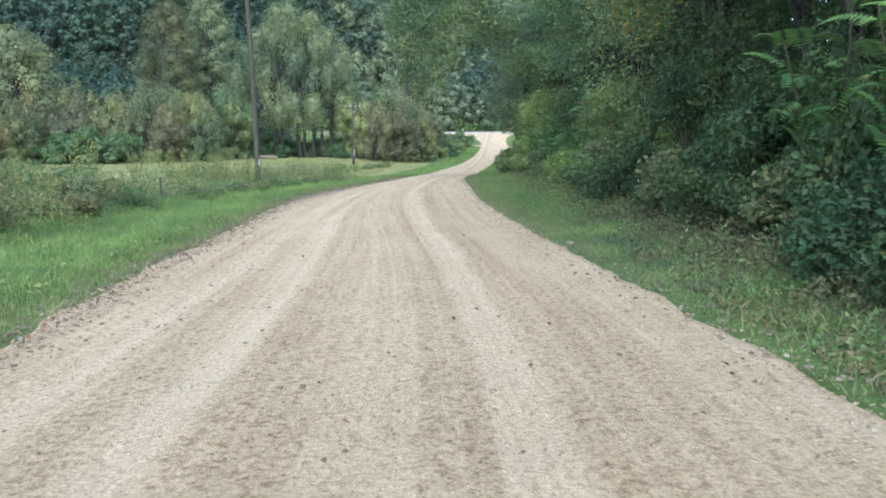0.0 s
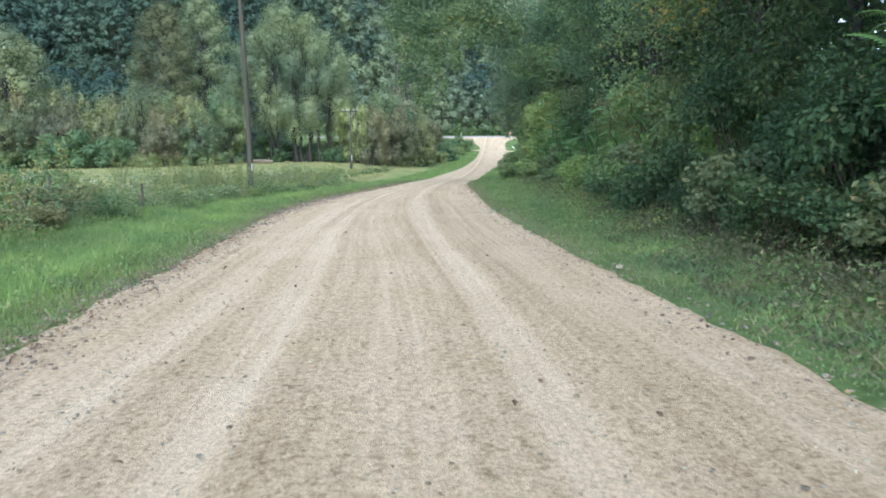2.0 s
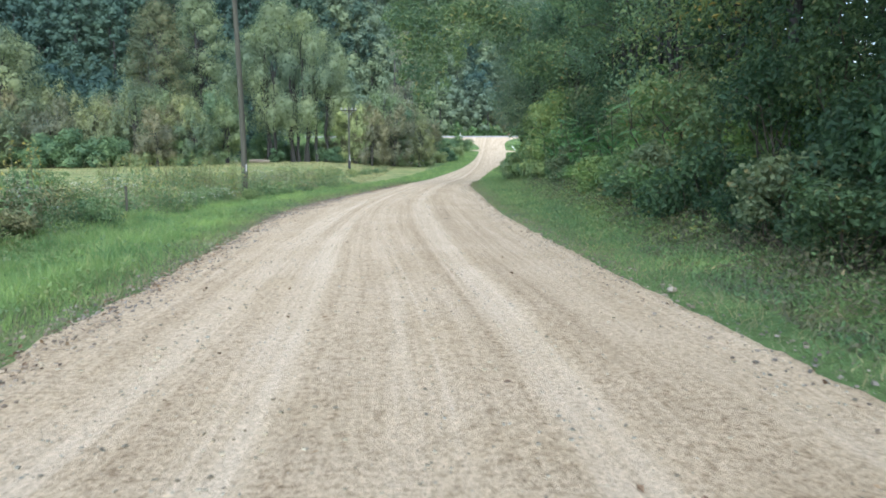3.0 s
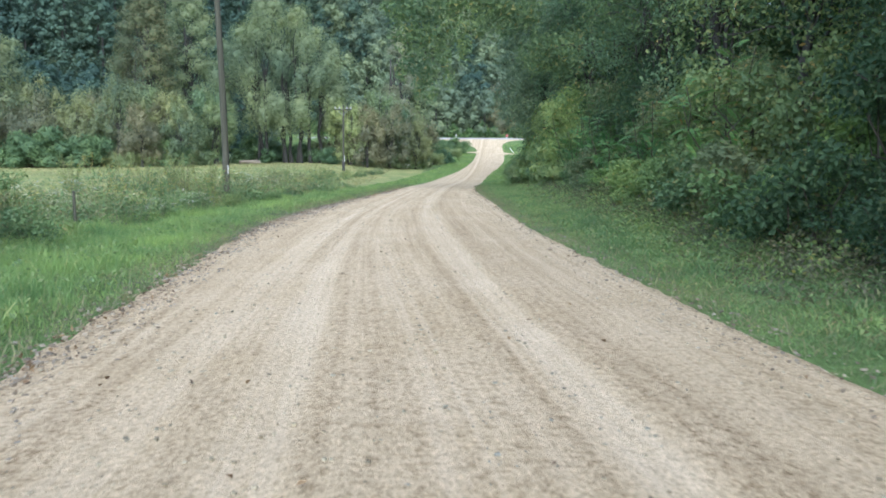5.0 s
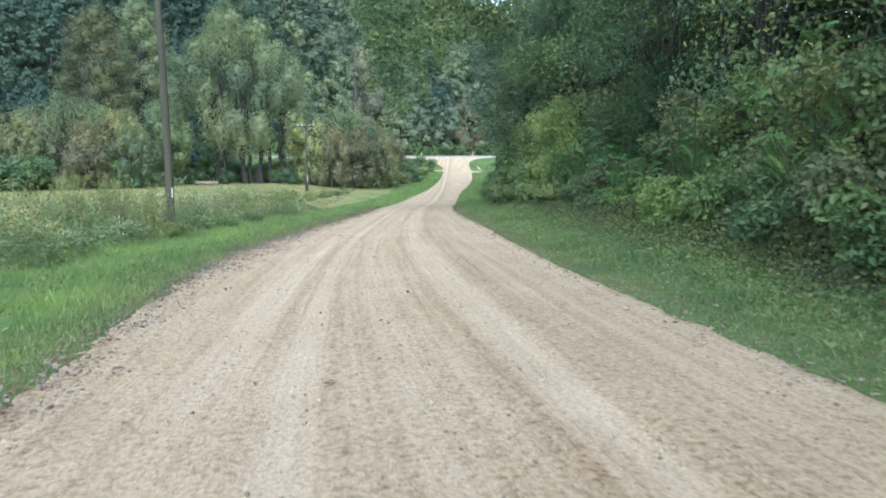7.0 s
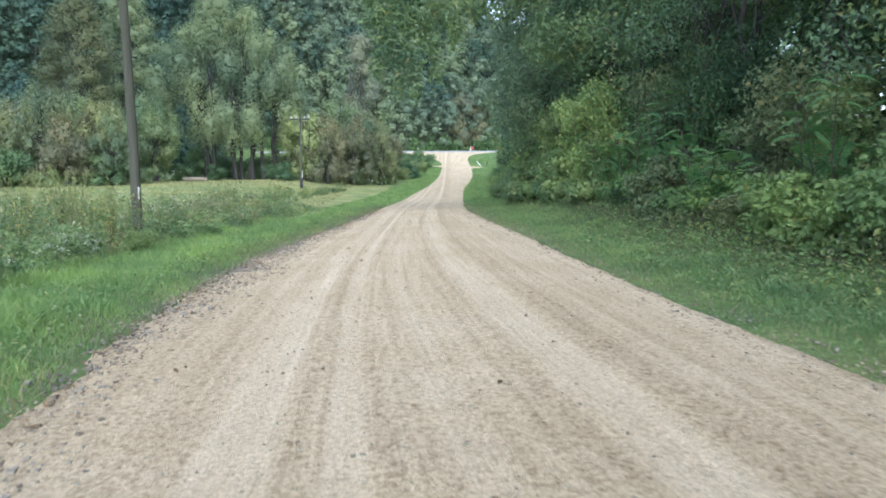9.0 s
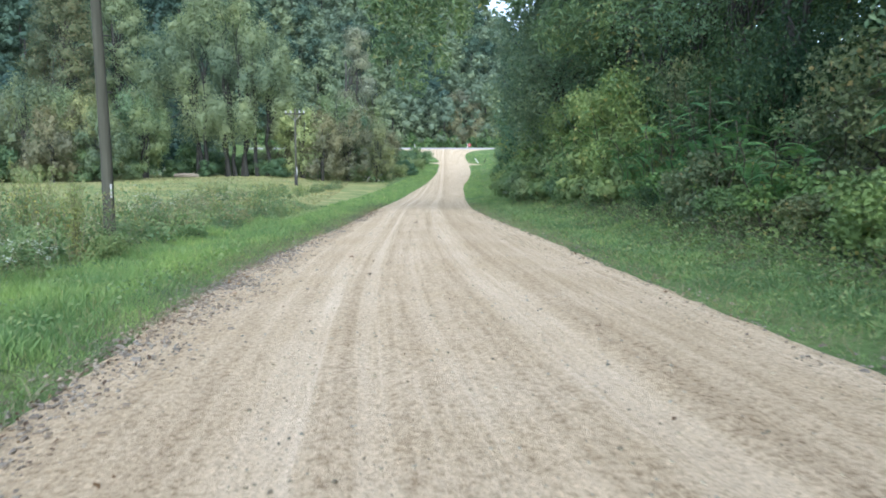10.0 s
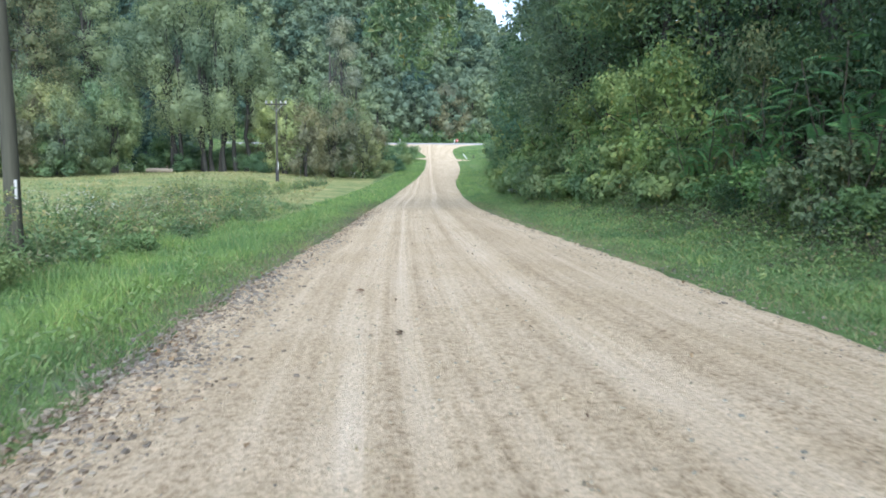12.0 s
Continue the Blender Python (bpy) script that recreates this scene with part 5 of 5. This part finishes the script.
def build_stones():
    rng = np.random.default_rng(31)
    cube = np.array([(a, b, c) for a in (-1, 1) for b in (-1, 1) for c in (-1, 1)], float)
    quad = np.array([(0, 1, 3, 2), (4, 6, 7, 5), (0, 4, 5, 1), (2, 3, 7, 6), (1, 5, 7, 3)])

    def stones(p, s):
        n = len(p)
        v = cube[None] * rng.uniform(0.55, 1.1, (n, 8, 1)) * (s[:, None] * rng.uniform(0.6, 1.2, (n, 3)) * np.array([1, 1, 0.6]))[:, None] * 0.5
        a = rng.random(n) * 6.28
        c, d = np.cos(a)[:, None], np.sin(a)[:, None]
        v = np.stack([v[..., 0] * c - v[..., 1] * d, v[..., 0] * d + v[..., 1] * c, v[..., 2]], -1) + p[:, None]
        return v.reshape(-1, 3), (quad[None] + 8 * np.arange(n)[:, None, None]).reshape(-1, 4)

    n = 20000
    y = 3.5 + 48 * rng.random(n) ** 1.3
    f = rng.random(n)
    keep = rng.random(n) < 0.25 + 0.75 * (np.abs(rut_depth(lane_u(f, y)) + 0.01) < 0.006) + 0.5 * (np.abs(f - 0.5) > 0.4)
    y, f = y[keep], f[keep]
    x = road_left(y) + (road_right(y) - road_left(y)) * f
    p = np.stack([x, y, road_surface(f, y) + 0.004], 1)
    v, q = stones(p, 0.009 + 0.022 * rng.random(len(p)) ** 3)
    tagged(new("loose_gravel", np_mesh("loose_gravel", v, q, [STONE])), "loose pale limestone gravel on the lane", "gravel", kind="stuff")
    sets = []
    for side, n in ((-1, 8000), (1, 2200)):
        y = 4 + 50 * rng.random(n)
        d = np.clip(rng.normal(-0.2 if side < 0 else -0.05, 0.26, n), -1.0, 0.22)
        x = road_left(y) - d if side < 0 else road_right(y) + d
        p = np.stack([x, y, np.where(d > 0, land_z(x, y) + 0.02, road_z(y) - 0.012)], 1)
        sets.append(stones(p, 0.011 + 0.036 * rng.random(n) ** 3))
    # rubble heaped where the verge has been scraped back
    n = 2600
    y = rng.normal(30.5, 3.2, n)
    d = -np.abs(rng.normal(0, 0.42, n)) + 0.1
    f = np.clip(-d / (road_right(y) - road_left(y)), 0.001, 1)
    p = np.stack([road_left(y) - d, y, road_surface(f, y) + 0.004], 1)
    sets.append(stones(p, 0.014 + 0.05 * rng.random(n) ** 3))
    v, q = merged(sets)
    tagged(new("edge_gravel", np_mesh("edge_gravel", v, q, [EDGE_STONE])), "coarse reddish-grey gravel along the lane's edges", "gravel", kind="stuff")
    n = 1700
    y = 4 + 52 * rng.random(n)
    f = np.where(rng.random(n) < 0.8, np.abs(rng.normal(0, 0.04, n)) - 0.004, np.where(rng.random(n) < 0.4, 0.98 - np.abs(rng.normal(0, 0.03, n)), rng.random(n)))
    x = road_left(y) + (road_right(y) - road_left(y)) * f
    p = np.stack([x, y, road_surface(f, y) + 0.02], 1)
    v, q = leaves(rng, p, rng.uniform(0.025, 0.07, n), np.tile([0, 0, 1.0], (n, 1)), 0.6, 0.4, 0.1)
    tagged(new("leaf_litter", np_mesh("leaf_litter", v, q, [LITTER])), "scattered brown fallen leaves on the gravel", "leaves", kind="stuff")


build_stones()


def plant_weeds():
    rng = np.random.default_rng(41)
    kinds = (("white", "white-flowered weed clump beside the grass verge"), ("gold", "tall goldenrod clump with yellow-green plumes"), ("dry", "dry brown weed clump beside the verge"), ("broad", "low broad-leaved weed clump"))
    src = [[make_weed(140 + 10 * i + j, k, lab) for j in range(2)] for i, (k, lab) in enumerate(kinds)]
    used = set()
    y = 6.0
    while y < 98:
        for _ in range(7 if y < 22 else 11 if y < 60 else 3):
            off = (4.0 if y < 26 else 3.3 if y < 52 else 3.9) + abs(rng.normal(0, 2.0 if y < 20 else 3.2))
            if y > 54:
                off = 7.2 + abs(rng.normal(0, 1.0))
            yy = y + rng.uniform(-1.0, 1.0)
            x = float(road_left(yy)) - off
            k = rng.choice(4, p=[0.09, 0.3, 0.27, 0.34] if yy < 20 else [0.1, 0.28, 0.14, 0.48])
            ob = src[k][rng.integers(2)]
            s = rng.uniform(0.5, 1.2) * (1.15 if y < 20 else 0.8)
            if ob in used:
                placed(ob, x, yy, rng.uniform(0, 360), (s * 1.15, s * 1.15, s * rng.uniform(0.7, 1.15)), 0.02)
            else:
                used.add(ob)
                ob.location, ob.scale = (x, yy, float(land_z(x, yy)) - 0.02), (s, s, s)
        y += 1.6 if y < 60 else 2.6
    # tall goldenrod by the pole, a bramble by the fence
    for x, yy, s in ((-10.9, 35.2, 1.1), (-11.8, 32.5, 1.2), (-8.4, 36.2, 0.9), (-12.5, 36.0, 1.2)):
        placed(src[1][0], x, yy, rng.uniform(0, 360), (s, s, s), 0.02)
    for i, (x, yy, s) in enumerate(((-8.8, 18.6, 0.8), (-9.8, 15.5, 0.95), (-8.5, 22.0, 0.7), (-9.7, 20.5, 0.9), (-8.1, 34.6, 0.55), (-7.4, 39.2, 0.5), (-10.4, 23.5, 0.9), (-11.6, 19.5, 1.0), (-12.6, 22.4, 1.05), (-13.9, 25.5, 1.1), (-11.2, 17.0, 0.95), (-15.2, 28.5, 1.05), (-14.6, 22.0, 1.15), (-15.5, 31.2, 1.05), (-17.6, 33, 1.15), (-19.6, 35.2, 1.15), (-17.0, 36.4, 0.95), (-21.2, 38, 1.1), (-18.6, 29.6, 1.1), (-13.6, 29.2, 0.8))):
        ob = make_bush(180 + i, "bramble_bush", "brownish-green bramble bush between verge and field", "brambles by the field", 1.1, 1.15, 1500, 0.1, WEED_LEAF if i % 3 else DRY_LEAF)
        ob.location, ob.scale = (x, yy, float(land_z(x, yy)) - 0.03), (s, s, s)


plant_weeds()


def aster_clump(x, y, size, seed):
    """A low mound of pale bluish flowers at the foot of the brush."""
    rng = np.random.default_rng(seed)
    root = empty("aster_clump", x, y, size=size)
    tagged(root, "low mound of pale blue-white asters below the brush", "flowers", "asters at the wood's foot")
    wood, tips = [], []
    for _ in range(46):
        a, r = rng.random() * 6.28, 0.62 * math.sqrt(rng.random())
        tip = np.array([1.25 * r * math.cos(a), r * math.sin(a), 0.75 * (1 - 0.8 * r * r) * rng.uniform(0.7, 1.05)])
        wood.append(tube(bent(tip * np.array([0.7, 0.7, 0]), tip, rng, 0.03, 3), [0.006, 0.004, 0.003], 3))
        tips.append(tip + rng.normal(0, 0.055, (26, 3)) - np.array([0, 0, 0.05]))
    v, f = merged(wood)
    part("stem_tuft", np_mesh("stem_tuft", v, f, [STALK]), root)["kind"] = "stuff"
    p = np.concatenate(tips)
    v, f = leaves(rng, p[::2] - np.array([0, 0, 0.12]), rng.uniform(0.05, 0.1, len(p[::2])), np.tile([0, -0.3, 0.8], (len(p[::2]), 1)), 0.4, 0.6, 0.3)
    part("foliage", np_mesh("foliage", v, f, [WEED_LEAF]), root)
    v, f = leaves(rng, p, rng.uniform(0.03, 0.06, len(p)), np.tile([0, -0.4, 0.8], (len(p), 1)), 0.9, 0.5, 0.2)
    part("blossom", np_mesh("blossom", v, f, [ASTER]), root, "pale blue-white flower heads")["kind"] = "stuff"


def plume_weed(x, y, height, seed, reach=0.45):
    """A tall wispy weed: many arching stems set with fine leaves and feathery tips."""
    rng = np.random.default_rng(seed)
    root = empty("plume_weed", x, y)
    tagged(root, "tall wispy yellow-green plume weed beside the field", "weeds", "plume weeds by the field")
    wood, at = [], []
    for _ in range(24):
        a, r = rng.random() * 6.28, reach * math.sqrt(rng.random())
        h = height * rng.uniform(0.6, 1.05)
        top = np.array([1.5 * r * math.cos(a), 1.5 * r * math.sin(a), h])
        line = np.array([(top[0] * (0.25 + 0.75 * u ** 1.8), top[1] * (0.25 + 0.75 * u ** 1.8), h * u) for u in np.linspace(0, 1, 5)])
        wood.append(tube(line, np.linspace(0.009, 0.003, 5), 3))
        u = rng.random(46) ** 0.7
        at.append(np.stack([np.interp(u, np.linspace(0, 1, 5), line[:, k]) for k in range(3)], 1) + rng.normal(0, 0.035, (46, 3)) * np.array([1, 1, 0.5]))
    v, f = merged(wood)
    part("stem_tuft", np_mesh("stem_tuft", v, f, [STALK]), root)["kind"] = "stuff"
    p = np.concatenate(at)
    v, f = leaves(rng, p, rng.uniform(0.06, 0.12, len(p)), np.tile([0, -0.3, 0.5], (len(p), 1)), 0.2, 0.8, -0.5, 3)
    part("foliage", np_mesh("foliage", v, f, [PLUME]), root)


for x, y, h, seed, reach in ((-10.7, 38.3, 1.85, 195, 0.5), (-12.3, 38.6, 1.75, 196, 0.55), (-11.5, 39.3, 1.6, 197, 0.4), (-8.7, 34.9, 1.6, 198, 0.2), (-14.2, 36.5, 1.6, 199, 0.5)):
    plume_weed(x, y, h, seed, reach)
aster_clump(5.2, 65.5, 1.1, 191)
aster_clump(5.0, 45.5, 0.45, 192)


# ---- poles, posts, signs ----
def box(w, d, h, x=0, y=0, z=0):
    v = np.array([(a * w / 2 + x, b * d / 2 + y, c * h / 2 + z) for a in (-1, 1) for b in (-1, 1) for c in (-1, 1)], float)
    return v, np.array([(0, 1, 3, 2), (4, 6, 7, 5), (0, 4, 5, 1), (2, 3, 7, 6), (0, 2, 6, 4), (1, 5, 7, 3)])


def utility_pole():
    root = empty("utility_pole", -8.72, 36.95)
    tagged(root, "weathered grey wooden utility pole leaning slightly", "utility pole")
    line = [(0, 0, -0.2), (-0.02, 0, 2), (-0.1, 0, 5), (-0.22, 0, 8), (-0.32, 0, 10.5)]
    part("shaft", np_mesh("shaft", *tube(line, [0.13, 0.122, 0.108, 0.098, 0.09], 14), [POLE], smooth=True), root)
    part("marker_strip", np_mesh("marker_strip", *box(0.04, 0.03, 0.3, 0.09, -0.1, 1.25), [PORCELAIN]), root, "narrow white marker strip")
    for z, a in ((3.4, 0.4), (4.6, 0.3), (6.2, 0.5), (7.3, -2.6)):
        off = np.interp(z, [2, 5, 8], [-0.02, -0.1, -0.22])
        part("bolt", np_mesh("bolt", *tube([(off + 0.1 * math.cos(a), 0.1 * math.sin(a), z), (off + 0.23 * math.cos(a), 0.23 * math.sin(a), z)], [0.016, 0.016], 6), [BLACK]), root)


def far_pole():
    root = empty("utility_pole", -10.6, 92)
    tagged(root, "slim distant utility pole with crossarm and white insulators", "utility pole")
    part("shaft", np_mesh("shaft", *tube([(0, 0, -0.2), (0, 0, 3), (0.02, 0, 6.9)], [0.11, 0.1, 0.08], 10), [POLE], smooth=True), root)
    arm = part("crossarm", np_mesh("crossarm", *box(1.75, 0.1, 0.11, 0, -0.1, 6.45), [POLE]), root)
    for x in (-0.8, -0.35, 0.4, 0.8):
        part("insulator", np_mesh("insulator", *tube([(x, -0.1, 6.5), (x, -0.1, 6.58), (x, -0.1, 6.66), (x, -0.1, 6.76)], [0.04, 0.075, 0.065, 0.03], 8), [PORCELAIN], smooth=True), arm, "white porcelain insulator")
    for x in (-0.55, 0.55):
        part("brace", np_mesh("brace", *tube([(x, -0.12, 6.42), (0, -0.12, 5.85)], [0.018, 0.018], 5), [STEEL]), arm)
    part("tar_band", np_mesh("tar_band", *tube([(0, 0, 0.0), (0, 0, 1.1)], [0.15, 0.145], 10), [BLACK], smooth=True), root, "black band at the foot")
    part("marker_strip", np_mesh("marker_strip", *box(0.07, 0.04, 0.7, 0.1, -0.13, 1.35), [PORCELAIN]), root, "white marker strip")


def field_post(x, y, h, lab, mat=POLE, r=0.035, lean=0.0):
    root = empty("fence_post", x, y, lean=lean)
    tagged(root, lab, "post", "fence posts at the field")
    part("shaft", np_mesh("shaft", *tube([(0, 0, -0.2), (0, 0, h * 0.97), (0, 0, h)], [r, r, r * 0.6], 8), [mat], smooth=True), root)


utility_pole()
far_pole()
field_post(-9.6, 104.0, 1.25, "grey wooden fence post in the field")
field_post(-9.0, 25.1, 0.9, "grey wooden fence post among the weeds", lean=0.05)
field_post(-12.6, 27.0, 1.1, "grey wooden fence post among the weeds")


def fallen_log():
    root = empty("fallen_log", -23.2, 104, turn=0.15)
    tagged(root, "pale barkless log lying at the field's edge", "log")
    part("stem", np_mesh("stem", *tube([(-1.3, 0, 0.22), (-0.7, 0.05, 0.25), (0.3, 0, 0.24), (1.2, 0.06, 0.2)], [0.2, 0.24, 0.25, 0.21], 10), [LOG], smooth=True), root)
    part("branch_stub", np_mesh("branch_stub", *tube([(0.6, 0, 0.4), (0.8, -0.1, 0.68)], [0.06, 0.04], 6), [LOG]), root)


fallen_log()


def stop_sign():
    root = empty("stop_sign", 14.9, 181.5)
    tagged(root, "red octagonal road sign on a steel post", "road sign")
    part("post", np_mesh("post", *tube([(0, 0.05, -0.2), (0, 0.05, 1.9)], [0.035, 0.035], 6), [STEEL]), root)
    a = np.arange(8) * math.pi / 4 + math.pi / 8
    ring = np.stack([0.33 * np.cos(a), 0 * a, 1.45 + 0.33 * np.sin(a)], 1)
    v = np.concatenate([ring + (0, -0.012, 0), ring + (0, 0.0, 0)])
    me = bpy.data.meshes.new("plate")
    me.from_pydata([tuple(p) for p in v], [], [tuple(range(8)), tuple(range(15, 7, -1))] + [(i, i + 8, (i + 1) % 8 + 8, (i + 1) % 8) for i in range(8)])
    me.materials.append(RED)
    plate = part("plate", me, root)
    part("legend_bar", np_mesh("legend_bar", *box(0.3, 0.006, 0.05, 0, -0.018, 1.45), [WHITE]), plate, "white legend bar")


stop_sign()
for x, y, h, tilt in ((14.3, 160.6, 1.2, -0.7), (15.2, 160.2, 0.95, 0.3)):
    root = empty("culvert_marker", x, y)
    root.rotation_euler = (0, tilt, 0)
    tagged(root, "leaning white-painted culvert marker board" if h > 1 else "leaning grey wooden culvert marker board", "marker post", "culvert markers")
    part("board", np_mesh("board", *box(0.13, 0.05, h, 0, 0, h / 2 - 0.05), [WHITE if h > 1 else POLE]), root)
    part("stake", np_mesh("stake", *box(0.07, 0.07, h * 0.8, 0, 0.06, h * 0.3), [STEEL]), root)
for x, y in ((4.4, 200.2), (16.5, 200.4)):
    root = empty("delineator_post", x, y)
    tagged(root, "thin white roadside delineator post", "post", "delineators along the highway")
    part("shaft", np_mesh("shaft", *box(0.12, 0.05, 1.5, 0, 0, 0.65), [WHITE]), root)
    part("reflector", np_mesh("reflector", *box(0.1, 0.02, 0.16, 0, -0.036, 1.25), [STEEL]), root)

# single stones and leaves on the lane
rng = np.random.default_rng(77)
for x, y, s in ((1.95, 12.5, 0.1), (0.87, 20.75, 0.08), (-4.6, 29.2, 0.06), (-4.75, 30.4, 0.06)):
    d = unit(rng.normal(0, 1, (40, 3)))
    bm = bmesh.new()
    for p in d * s * np.array([0.6, 0.5, 0.35]) * rng.uniform(0.8, 1.1, (40, 1)):
        bm.verts.new(p)
    bmesh.ops.convex_hull(bm, input=bm.verts)
    me = bpy.data.meshes.new("stone")
    bm.to_mesh(me)
    bm.free()
    me.materials.append(EDGE_STONE)
    ob = tagged(new("stone", me), "pale angular stone at the edge of the gravel", "stone", "stones on the lane")
    ob.location = (x, y, float(max(road_z(y), land_z(x, y))) + s * 0.22)
for x, y, s in ((-2.92, 30.8, 0.13), (-3.28, 33.4, 0.14), (-1.7, 43.3, 0.13), (-2.25, 17.5, 0.1), (-2.5, 38.0, 0.1), (-0.6, 26.5, 0.1)):
    v, f = leaves(rng, np.zeros((1, 3)), np.array([s]), np.array([[0, 0, 3.0]]), 0.6, 0.3, 0.0)
    v2, f2 = leaves(rng, np.array([[0.02, 0.01, 0.015]]), np.array([s * 0.7]), np.array([[0.6, 0, 2.0]]), 0.6, 0.3, 0.0)
    ob = tagged(new("fallen_leaf", np_mesh("fallen_leaf", *merged([(v, f), (v2, f2)]), [LITTER])), "curled brown fallen leaf on the gravel", "leaf", "fallen leaves on the lane")
    ff = (x - float(road_left(y))) / float(road_right(y) - road_left(y))
    ob.location = (x, y, float(road_surface(ff, y)) + 0.02)
